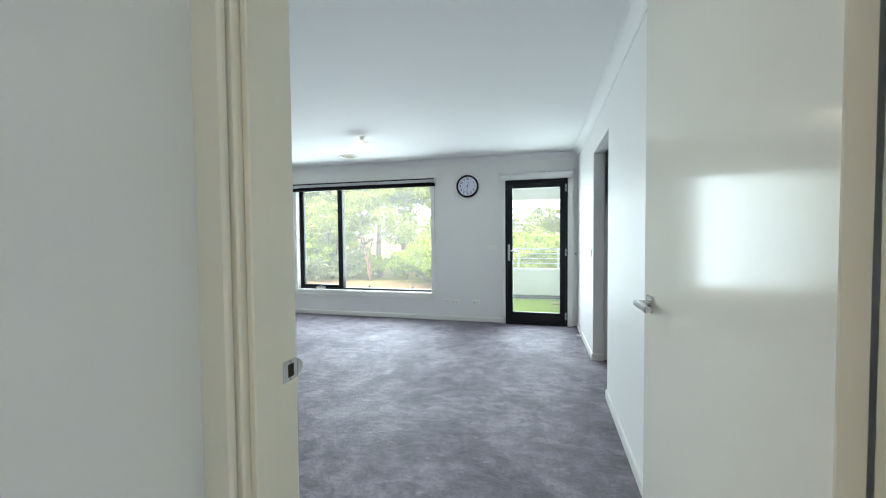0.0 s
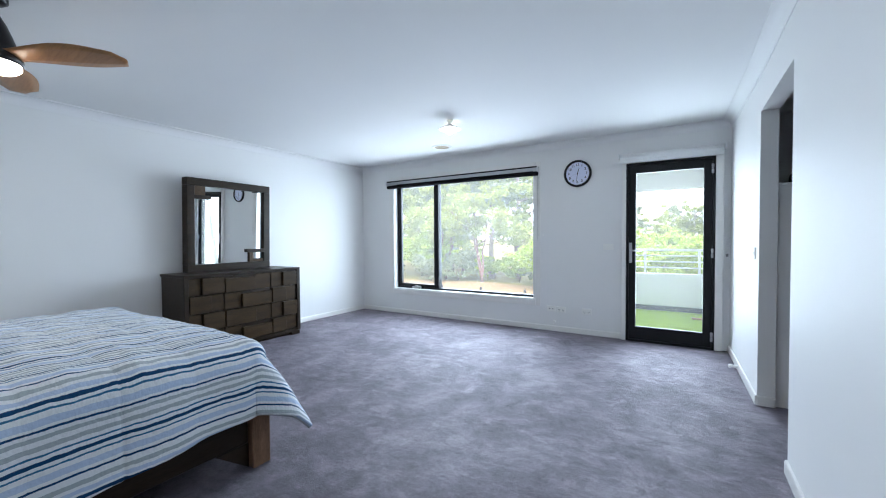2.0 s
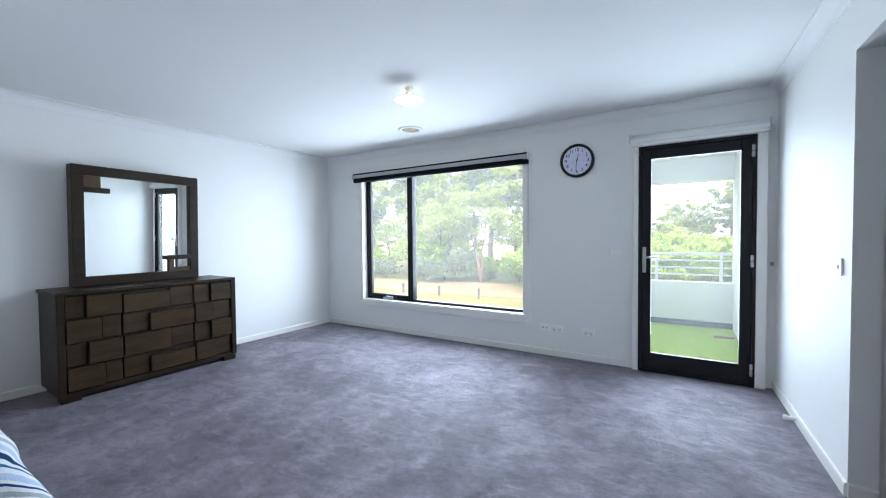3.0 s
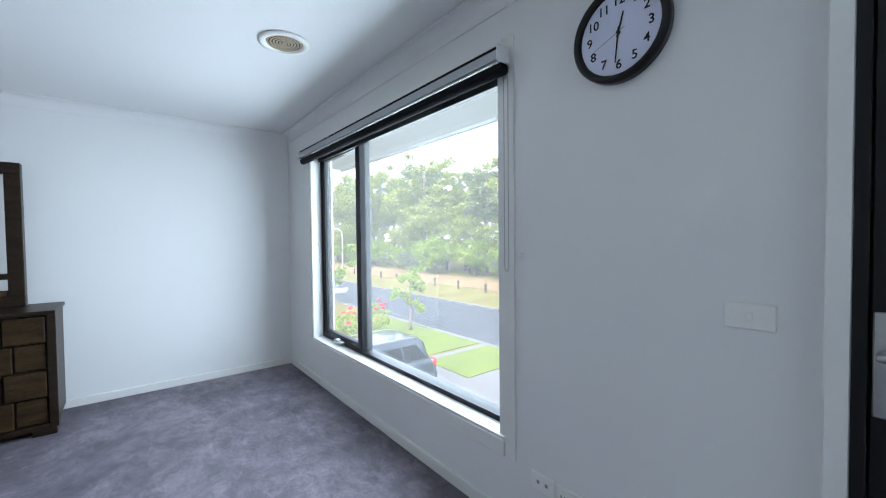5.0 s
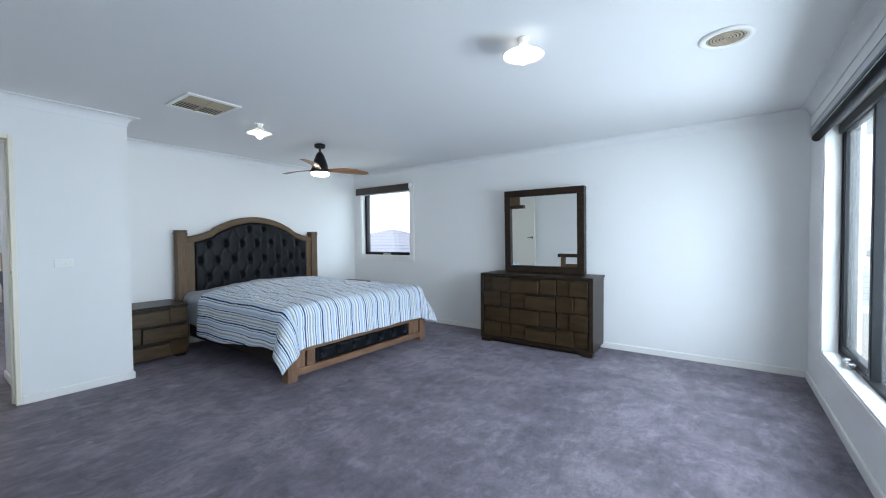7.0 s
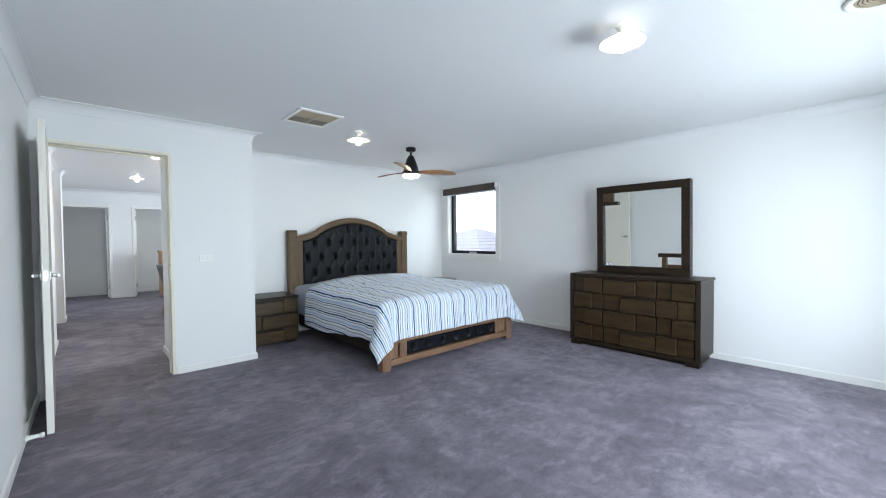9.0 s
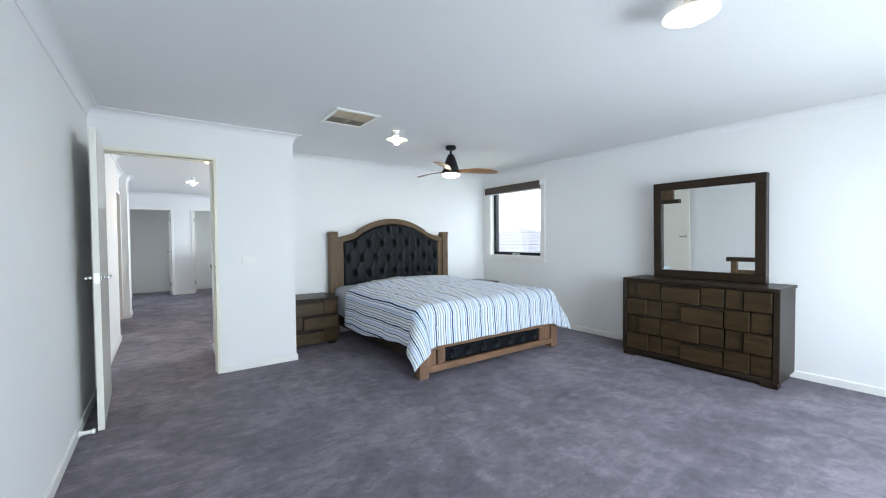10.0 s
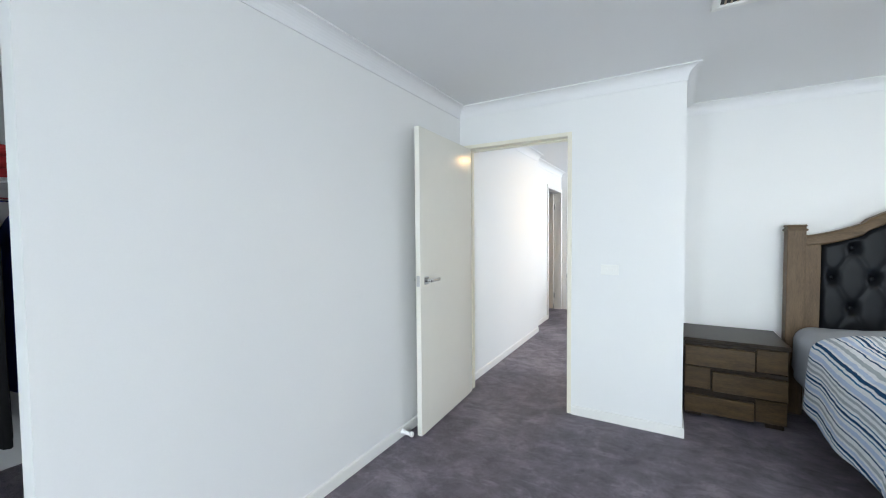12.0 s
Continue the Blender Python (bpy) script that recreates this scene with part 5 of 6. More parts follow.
plate("light_switch", "small white switch beside the robe opening", "light switch", (XE - 0.003, 4.345, 1.07), (-1, 0, 0), 0.075, 0.085, [rocker(0)])
plate("light_switch", "white double switch on the wall return by the bed", "light switch", (XNIB, 0.02, 1.09), (-1, 0, 0), 0.072, 0.14, [(0, 0.03, 0.012, 0.012, "rocker"), (0, -0.03, 0.012, 0.012, "rocker")])
plate("power_outlet", "white data outlet low on the wall", "power outlet", (-1.335, YN, 0.285), (0, -1, 0), 0.115, 0.072, [(-0.02, 0, 0.007, 0.007, "slot"), (0.02, 0, 0.007, 0.007, "slot")])
plate("power_outlet", "white double power outlet low on the wall", "power outlet", (-1.21, YN, 0.283), (0, -1, 0), 0.115, 0.072, sockets)
plate("power_outlet", "white double power outlet low on the wall", "power outlet", (-0.90, YN, 0.283), (0, -1, 0), 0.115, 0.072, sockets)
plug = thing("cable_outlet", "small white cable clip just above the baseboard", "cable", (-1.295, YN, 0.12))
part("clip", lathe([(0.014, YN - 0.001), (0.013, YN - 0.016), (0.006, YN - 0.020)], (-1.295, 0, 0.125), 14, "y"), M_PLASTIC, plug)
part("cable", tube([(-1.295, YN - 0.012, 0.12), (-1.30, YN - 0.018, 0.10), (-1.305, YN - 0.016, 0.075)], 0.004, 6), M_PLASTIC, plug)
plate("light_switch", "white switch plate on the landing wall", "light switch", (-0.39, 0.15, 1.08), (1, 0, 0), 0.072, 0.115, [rocker(0)])


def door_stopper(y, label):
    st = thing("door_stopper", label, "door stop", (XE - 0.05, y, 0.035), "white door stops")
    part("stem", lathe([(0.022, XE - 0.0135), (0.020, XE - 0.02), (0.014, XE - 0.03), (0.012, XE - 0.075)], (0, y, 0.035), 18, "x"), M_PLASTIC, st)
    part("bumper", lathe([(0.015, XE - 0.075), (0.017, XE - 0.08), (0.017, XE - 0.092), (0.012, XE - 0.097)], (0, y, 0.035), 18, "x"), M_PLASTIC, st)


door_stopper(5.02, "white plastic door stop on the baseboard by the balcony door")
door_stopper(1.555, "white plastic door stop on the baseboard behind the open door")

# ---- robe ----
tower = thing("robe_tower", "white melamine shelf tower inside the walk-in robe", "shelf unit", (0.95, 4.9, 0))
part("side_panel", boxes((XE + 0.105, 1.20, 4.235, 4.253, 0, 1.54)), M_MELAMINE, tower)
part("side_panel", boxes((XE + 0.105, 1.20, 5.66, 5.678, 0, 1.54)), M_MELAMINE, tower)
part("back_panel", boxes((XE + 0.105, XE + 0.12, 4.253, 5.66, 0, 1.54)), M_MELAMINE, tower)
for z in (0.08, 0.45, 0.82, 1.19):
    part("shelf", boxes((XE + 0.12, 1.20, 4.253, 5.66, z, z + 0.018)), M_MELAMINE, tower)
part("top_panel", boxes((XE + 0.105, 1.21, 4.23, 5.68, 1.54, 1.558)), M_MELAMINE, tower)
hat = thing("hat", "black felt hat lying on top of the robe tower", "hat", (0.82, 4.42, 1.558))
part("brim", lathe([(0.17, 1.559), (0.172, 1.566), (0.12, 1.572), (0.09, 1.575)], (0.84, 4.43, 0), 28), M_DARKCLOTH, hat)
part("crown", lathe([(0.10, 1.574), (0.098, 1.62), (0.08, 1.655), (0.04, 1.665), (0.005, 1.662)], (0.84, 4.43, 0), 24), M_DARKCLOTH, hat)
rack = thing("wire_shelf", "white wire shelf with hanging rail in the robe", "shelf", (1.95, 3.2, 1.6))
part("wires", (lambda bm: [tube([(1.65 + 0.05 * i, 2.31, 1.62), (1.65 + 0.05 * i, 4.2, 1.62)], 0.003, 5, bm) for i in range(14)] and bm)(bmesh.new()), M_PLASTIC, rack)
part("front_rail", tube([(1.64, 2.31, 1.60), (1.64, 4.2, 1.60)], 0.006, 8), M_PLASTIC, rack)
part("hanging_rail", tube([(1.95, 2.31, 1.54), (1.95, 4.2, 1.54)], 0.012, 10), M_CHROME, rack)
for y in (2.40, 4.12):
    part("bracket", boxes((1.64, 2.345, y, y + 0.012, 1.585, 1.61)), M_PLASTIC, rack)
rng = random.Random(4)
GARB = [("black", M_DARKCLOTH), ("black", M_DARKCLOTH), ("grey", M_GREYCLOTH), ("red", M_REDCLOTH), ("black", M_DARKCLOTH), ("blue", M_BLUECLOTH), ("black", M_DARKCLOTH), ("grey", M_GREYCLOTH)]
for i in range(16):
    y = 2.45 + i * 0.105
    word, mt = GARB[i % 8]
    g = thing("hanging_garment", "%s garment on a hanger in the robe" % word, "clothes", (1.95, y, 1.54), "clothes on the robe rail")
    bot = rng.choice((0.35, 0.55, 0.62, 0.75))
    rows = []
    bm = bmesh.new()
    for z, w, t in ((1.47, 0.03, 0.012), (1.44, 0.12, 0.02), (1.39, 0.22, 0.028), (1.2, 0.24, 0.034), ((1.2 + bot) / 2, 0.23, 0.036), (bot, 0.25, 0.042)):
        rows.append([bm.verts.new((1.95 + w * math.cos(a), y + t * math.sin(a) * (1 + 0.4 * math.sin(3 * a + i)), z)) for a in [2 * math.pi * k / 16 for k in range(16)]])
    for a, b in zip(rows, rows[1:]):
        for k in range(16):
            bm.faces.new((a[k], a[(k + 1) % 16], b[(k + 1) % 16], b[k])).smooth = True
    bm.faces.new(rows[0])
    bm.faces.new(rows[-1])
    bmesh.ops.recalc_face_normals(bm, faces=bm.faces)
    part("cloth", bm, mt, g)
    part("hanger", tube([(1.95, y, 1.46), (1.95, y, 1.55), (1.965, y, 1.565), (1.985, y, 1.55)], 0.003, 6), M_STEEL, g)
for i, (y, word, mt) in enumerate(((2.6, "dark", M_DARKCLOTH), (3.0, "red", M_REDCLOTH), (3.35, "grey", M_GREYCLOTH), (3.8, "dark", M_DARKCLOTH))):
    bm = bmesh.new()
    for k in range(3):
        box(bm, 1.72, 2.2 - 0.03 * k, y - 0.16 + 0.01 * k, y + 0.15, 1.624 + 0.055 * k, 1.677 + 0.055 * k, bevel=0.02, segs=2)
    single("folded_clothes", bm, mt, "pile of folded %s clothes on the wire shelf" % word, "clothes", "folded clothes in the robe")

# ---- landing ----
dl = thing("downlight", "small warm recessed downlight in the landing ceiling", "downlight", (-0.46, -1.45, H))
part("trim_ring", lathe([(0.036, H - 0.001), (0.052, H - 0.001), (0.050, H - 0.007), (0.037, H - 0.005), (0.036, H - 0.001)], (-0.46, -1.45, 0), 28), M_PLASTIC, dl)
part("lens", lathe([(0.036, H - 0.0015), (0.034, H - 0.004), (0.001, H - 0.005)], (-0.46, -1.45, 0), 24), M_WARM, dl, "lit warm lens")

chair = thing("dining_chair", "grey upholstered chair with pale oak legs", "chair", (-0.86, -2.95, 0))
bm = bmesh.new()
gridv = []
for i in range(13):
    col = []
    u = -1 + 2 * i / 12
    for j in range(13):
        v = j / 12
        if v < 0.5:
            x, z = -1.08 + 0.40 * (v / 0.5), 0.455 - 0.02 * math.sin(v * 2 * math.pi)
        else:
            t = (v - 0.5) / 0.5
            x, z = -0.68 + 0.10 * t, 0.46 + 0.40 * t
        wrap = 0.05 * u * u * (1 if v > 0.4 else 0.3)
        col.append(bm.verts.new((x - wrap * (1.4 if v > 0.5 else 0), -2.95 + u * (0.225 - 0.03 * max(0, v - 0.6)), z + wrap * (0.5 if v < 0.5 else 0))))
    gridv.append(col)
for i in range(12):
    for j in range(12):
        bm.faces.new((gridv[i][j], gridv[i + 1][j], gridv[i + 1][j + 1], gridv[i][j + 1])).smooth = True
shell = part("shell", bm, M_GREYCLOTH, chair, "grey fabric seat shell")
sm = shell.modifiers.new("thickness", "SOLIDIFY")
sm.thickness = 0.035
for sx in (-1, 1):
    for sy in (-1, 1):
        part("leg", tube([(-0.88 + sx * 0.13, -2.95 + sy * 0.13, 0.44), (-0.88 + sx * 0.21, -2.95 + sy * 0.20, 0.0)], [0.018, 0.011], 10), M_OAK, chair)
table = thing("dining_table", "warm brown wooden table on the landing", "table", (-1.75, -3.3, 0))
part("tabletop", boxes((-2.4, -1.12, -4.2, -2.4, 0.715, 0.75), bevel=0.005), M_OAK, table)
for x in (-2.32, -1.20):
    for y in (-4.1, -2.5):
        part("leg", boxes((x - 0.035, x + 0.035, y - 0.035, y + 0.035, 0, 0.715), bevel=0.004), M_OAK, table)
cab = thing("tall_cabinet", "brown wooden cabinet against the landing's end wall", "cabinet", (-1.1, -5.6, 0))
part("body", boxes((-1.75, -0.93, -6.1, -5.5, 0.05, 1.02), bevel=0.004), M_OAK, cab)
part("top", boxes((-1.77, -0.91, -6.12, -5.48, 1.02, 1.05), bevel=0.004), M_OAK, cab)
part("plinth", boxes((-1.71, -0.97, -6.06, -5.54, 0, 0.05)), M_WOOD, cab)

# ---- balcony and eaves ----
G = -3.3
setting("balcony_floor", boxes((-1.5, 0.56, YN + 0.2, 8.32, -0.32, -0.055)), M_CONC, "concrete balcony slab", "balcony floor")
tagged(new("balcony_turf", mesh_of("balcony_turf", boxes((-1.34, 0.455, YN + 0.205, 8.14, -0.054, -0.035)), M_TURF)), "bright green artificial turf on the balcony", "turf", kind="structure")
setting("wall_balcony", boxes((-1.5, 0.46, 8.16, 8.32, -0.054, 0.58), (-1.5, -1.35, YN + 0.2, 8.16, -0.054, 0.58), (0.46, 0.56, YN + 0.2, 8.32, -0.054, 2.55), (-1.5, -1.35, 8.0, 8.16, 0.58, 2.0)), M_RENDERW, "white rendered balcony parapet and end wall")
setting("balcony_flashing", boxes((-1.345, 0.456, 8.145, 8.158, -0.034, 0.045)), M_DARKSTRIP, "dark flashing strip at the parapet's foot", "trim")
setting("balcony_beam", boxes((-1.5, 0.46, 8.14, 8.34, 1.98, 2.55), (-1.5, -1.33, YN + 0.2, 8.14, 1.98, 2.55)), M_RENDERW, "white rendered beam over the balcony", "beam")
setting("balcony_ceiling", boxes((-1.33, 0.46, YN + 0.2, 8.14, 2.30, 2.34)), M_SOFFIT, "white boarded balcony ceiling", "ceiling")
rail = thing("balcony_rail", "white tubular balcony rail on top of the parapet", "railing", (-0.5, 8.24, 0.58))
for z in (0.68, 0.78, 0.88):
    part("rail", tube([(-1.35, 8.24, z), (0.46, 8.24, z)], 0.011, 8), M_BLINDW, rail)
part("top_rail", tube([(-1.35, 8.24, 0.975), (0.46, 8.24, 0.975)], 0.021, 10), M_BLINDW, rail)
for x in (-1.25, -0.45, 0.33):
    part("post", boxes((x - 0.018, x + 0.018, 8.222, 8.258, 0.581, 0.965), bevel=0.003), M_BLINDW, rail)
shade_lamp(-0.30, 7.0, 2.30, "white opal glass light, lit, under the balcony ceiling")
single("timber_offcut", boxes((0.22, 0.43, 7.55, 7.60, -0.034, -0.010), bevel=0.004), M_OAK, "pale timber offcut lying on the turf", "timber")
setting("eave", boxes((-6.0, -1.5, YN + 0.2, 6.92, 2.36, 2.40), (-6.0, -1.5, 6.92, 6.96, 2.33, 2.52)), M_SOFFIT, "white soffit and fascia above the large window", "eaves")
setting("roof", boxes((-6.0, -1.5, -8.6, 6.96, 2.60, 2.75), (-1.5, 3.2, -8.6, 8.5, 2.60, 2.75)), M_ROOF, "grey roof of the house", "roof")
setting("wall_lower_storey", boxes((-1.5, 0.56, 5.905, 8.3, G, -0.33)), M_RENDERW, "rendered lower storey below the balcony")

# ---- street ----
setting("ground", boxes((-900, 900, -900, 16.2, G - 0.5, G), (-900, 900, 22.9, 900, G - 0.5, G + 0.02)), M_GRASS, "dry yellow-green grass reaching the horizon", "ground")
setting("road", boxes((-900, 900, 16.5, 22.7, G - 0.5, G - 0.10)), M_ROAD, "grey asphalt street", "road")
setting("kerb", boxes((-300, 300, 16.2, 16.5, G - 0.5, G + 0.01), (-300, 300, 22.7, 22.9, G - 0.5, G + 0.03)), M_CONC, "pale concrete kerbs along the street", "kerb")
setting("driveway", boxes((-12.4, -5.2, 5.95, 16.2, G + 0.001, G + 0.02)), M_CONC, "pale concrete driveway", "driveway")
setting("lawn", boxes((-19.4, -12.6, 11.3, 16.15, G + 0.001, G + 0.03), (-12.0, -9.7, 12.9, 16.15, G + 0.021, G + 0.05)), M_LAWN, "green front lawns beside the drive", "lawn")
rng = random.Random(9)
pts = []
for i in range(60):
    x = -110 + i * 2.6
    pts.append((x, 28.3 + 1.4 * noise.noise(Vector((x * 0.13, 0, 0)))))
for i in range(59, -1, -1):
    x = -110 + i * 2.6
    pts.append((x, 35.5 + 2.5 * noise.noise(Vector((x * 0.09, 5, 0)))))
setting("verge", prism(pts, "z", G + 0.021, G + 0.05), M_DIRT, "bare sandy ground in front of the bush", "ground")
for i in range(22):
    x = -62 + i * 3.5
    pb = thing("bollard", "short weathered timber bollard on the verge", "bollard", (x, 27.5, G + 0.02), "bollards along the street")
    part("post", boxes((x - 0.08, x + 0.08, 27.42, 27.58, G + 0.02, G + 0.80), bevel=0.02), M_POST, pb)
    part("band", boxes((x - 0.083, x + 0.083, 27.417, 27.583, G + 0.66, G + 0.70)), M_DARKSTRIP, pb)


def leaves(n, blobs, size, seed, flat=0.6):
    """Many small leaf blades scattered through the given blobs (x, y, z, radius)."""
    r = np.random.RandomState(seed)
    bl = np.array(blobs)
    pick = r.choice(len(bl), n, p=bl[:, 3] ** 2 / np.sum(bl[:, 3] ** 2))
    d = r.normal(size=(n, 3))
    d /= np.linalg.norm(d, axis=1)[:, None]
    c = bl[pick, :3] + d * (bl[pick, 3] * r.uniform(0.05, 1.15, n) ** 0.7)[:, None] * np.array([1, 1, flat])
    a = r.normal(size=(n, 3))
    a /= np.linalg.norm(a, axis=1)[:, None]
    b = np.cross(a, r.normal(size=(n, 3)))
    b /= np.linalg.norm(b, axis=1)[:, None]
    s = size * r.uniform(0.6, 1.4, n)[:, None]
    v = np.stack([c - a * s, c + b * s * 0.4, c + a * s, c - b * s * 0.4], 1).reshape(-1, 3)
    me = bpy.data.meshes.new("crown")
    me.from_pydata(v.tolist(), [], [(4 * i, 4 * i + 1, 4 * i + 2, 4 * i + 3) for i in range(n)])
    return me


def tree(name, label, h, spread, limbs, mt, seed, n, size, lean=0.0, low=0.35, stems=1, bark=None):
    """A tapered trunk with limbs, and a loose crown of leaves round the limb ends."""
    r = random.Random(seed)
    th = thing(name, label, "tree" if h > 2.6 else "shrub")
    bm = bmesh.new()
    blobs = []
    for st in range(stems):
        a0 = r.uniform(0, 6.28)
        k = 0.0 if stems == 1 else 0.16 * h
        top = Vector((lean + k * math.cos(a0), k * math.sin(a0), h * 0.86))
        pts = [Vector((0.05 * st, 0, 0)) + (top - Vector((0.05 * st, 0, 0))) * t + Vector((r.uniform(-1, 1), r.uniform(-1, 1), 0)) * 0.02 * h * math.sin(t * math.pi) for t in (0, 0.2, 0.4, 0.6, 0.8, 1)]
        tube(pts, [0.022 * h * (1 - 0.85 * t) / math.sqrt(stems) for t in (0, 0.2, 0.4, 0.6, 0.8, 1)], 8, bm)
        for i in range(limbs):
            t = low + (0.95 - low) * (i + 0.5) / limbs
            base = pts[0].lerp(pts[-1], t)
            a = i * 2.4 + r.uniform(-0.5, 0.5)
            reach = spread * (0.45 + 0.55 * math.sin(math.pi * (0.25 + 0.7 * t))) * r.uniform(0.6, 1.1)
            end = base + Vector((math.cos(a) * reach, math.sin(a) * reach, reach * r.uniform(0.25, 0.7)))
            mid = base.lerp(end, 0.5) + Vector((0, 0, -0.04 * h * r.random()))
            tube([base, mid, end], [0.007 * h * (1.2 - t), 0.005 * h * (1.2 - t), 0.002 * h], 6, bm)
            for q in range(6):
                o = Vector((r.uniform(-1, 1), r.uniform(-1, 1), r.uniform(-0.5, 0.8))) * spread * 0.30
                c = base.lerp(end, r.uniform(0.35, 1.08)) + o
                blobs.append((c.x, c.y, max(0.15, c.z), spread * r.uniform(0.09, 0.20)))
    part("trunk", bm, bark or M_BARK, th)
    me = leaves(n, blobs, size, seed)
    me.materials.append(mt)
    cr = new("crown", me)
    cr.parent = th
    return th


gum = tree("gum_tree", "tall grey-green gum tree in the bush across the street", 15, 5.0, 12, M_LEAF, 1, 9000, 0.21)
gum2 = tree("gum_tree", "tall pale-leaved gum tree in the bush across the street", 17, 4.6, 11, M_LEAFGREY, 2, 9000, 0.21, low=0.4)
gum3 = tree("gum_tree", "spreading gum tree with several reddish stems", 9, 4.4, 7, M_LEAF, 3, 7000, 0.17, stems=3, low=0.45, bark=M_BARKRED)
wattle = tree("shrub", "dense bright green shrub at the edge of the bush", 3.2, 2.4, 9, M_LEAFLIGHT, 4, 4200, 0.15, low=0.1, stems=2)
scrub = tree("shrub", "low grey-green scrub at the edge of the bush", 2.2, 2.2, 8, M_LEAFGREY, 5, 3200, 0.14, low=0.08, stems=2)
rng = random.Random(21)


def plant(proto, x, y, s, z=G + 0.03):
    m = pose(x, y, z, 0, 0, rng.uniform(0, 360)) @ Matrix.Diagonal((s * rng.uniform(0.9, 1.1), s * rng.uniform(0.9, 1.1), s, 1))
    return copy_thing(proto, m)


for i in range(30):
    x = -92 + i * 4.3 + rng.uniform(-1.5, 1.5)
    plant((gum, gum2)[i % 2], x, 43 + rng.uniform(-3, 6), rng.uniform(0.85, 1.3)) if x < -9 else plant(scrub, x, 46, 1.6)
for i in range(20):
    x = -120 + i * 8 + rng.uniform(-2, 2)
    plant((gum2, gum)[i % 2], x, 60 + rng.uniform(-5, 8) + (25 if x > -14 else 0), rng.uniform(1.0, 1.35) * (0.6 if x > -14 else 1))
for i in range(14):
    plant(gum3, -88 + i * 5.6 + rng.uniform(-2, 2), 39 + rng.uniform(-2, 3), rng.uniform(0.7, 1.05))
for i in range(36):
    plant((wattle, scrub, wattle)[i % 3], -86 + i * 3.0 + rng.uniform(-1, 1), 36.5 + rng.uniform(-1.2, 3.5), rng.uniform(0.7, 1.5))
for i in range(12):
    plant(wattle, -9 + i * 2.6 + rng.uniform(-1, 1), 31 + rng.uniform(-2, 6), rng.uniform(0.9, 1.5))
# a rising bank of trees beyond the balcony
for i in range(10):
    plant((gum2, gum)[i % 2], -5 + 2.3 * i + rng.uniform(-0.8, 0.8), 62 + rng.uniform(-3, 6), 0.48 + 0.055 * i)
gum.matrix_basis = pose(-42, 46, G + 0.03)
gum2.matrix_basis = pose(-31, 47, G + 0.03)
gum3.matrix_basis = pose(-17.3, 36.5, G + 0.03)
wattle.matrix_basis = pose(-11.5, 37.0, G + 0.03)
scrub.matrix_basis = pose(-22.5, 35.0, G + 0.03)
sap = tree("street_tree", "young street tree with sparse bright leaves", 3.4, 1.1, 7, M_LEAFLIGHT, 8, 900, 0.13, low=0.3)
sap.matrix_basis = pose(-16.6, 15.3, G + 0.03)
copy_thing(sap, pose(-26.5, 15.2, G + 0.03, 0, 0, 120) @ Matrix.Diagonal((1.75, 1.75, 1.4, 1)))
red = tree("bare_tree", "reddish half-bare tree far down the street", 8, 4.0, 9, M_LEAFRED, 11, 2600, 0.25)
red.matrix_basis = pose(-96, 33, G)
rose = tree("rose_bush", "rose bush with red blooms beside the drive", 2.1, 0.9, 6, M_LEAFLIGHT, 12, 900, 0.075, low=0.25, stems=3)
rng2 = random.Random(5)
for i in range(9):
    a, z = i * 2.2, 1.2 + 0.95 * rng2.random()
    bm = bmesh.new()
    for k in range(10):
        bmesh.ops.create_icosphere(bm, subdivisions=1, radius=0.035, matrix=pose(0.72 * math.cos(a) + 0.05 * math.cos(k * 2.4), 0.72 * math.sin(a) + 0.05 * math.sin(k * 2.4), z + 0.012 * (k % 4), k * 37, k * 51, 0) @ Matrix.Diagonal((1.2, 1.2, 0.6, 1)))
    part("bloom", bm, M_ROSE, rose)
rose.matrix_basis = pose(-13.1, 10.0, G + 0.02)
copy_thing(rose, pose(-14.0, 11.6, G + 0.02, 0, 0, 100))

sl = thing("street_lamp", "pale grey street lamp with a curved arm", "street lamp", (-45, 24.5, G))
part("pole", tube([(-45, 24.5, G), (-45, 24.5, G + 5.2), (-45, 24.3, G + 5.7), (-45, 23.8, G + 5.95), (-45, 23.2, G + 6.0)], [0.09, 0.06, 0.055, 0.05, 0.045], 10), M_BLINDW, sl)
part("lantern", boxes((-45.12, -44.88, 22.6, 23.25, G + 5.92, G + 6.05), bevel=0.03), M_GREYPL, sl)


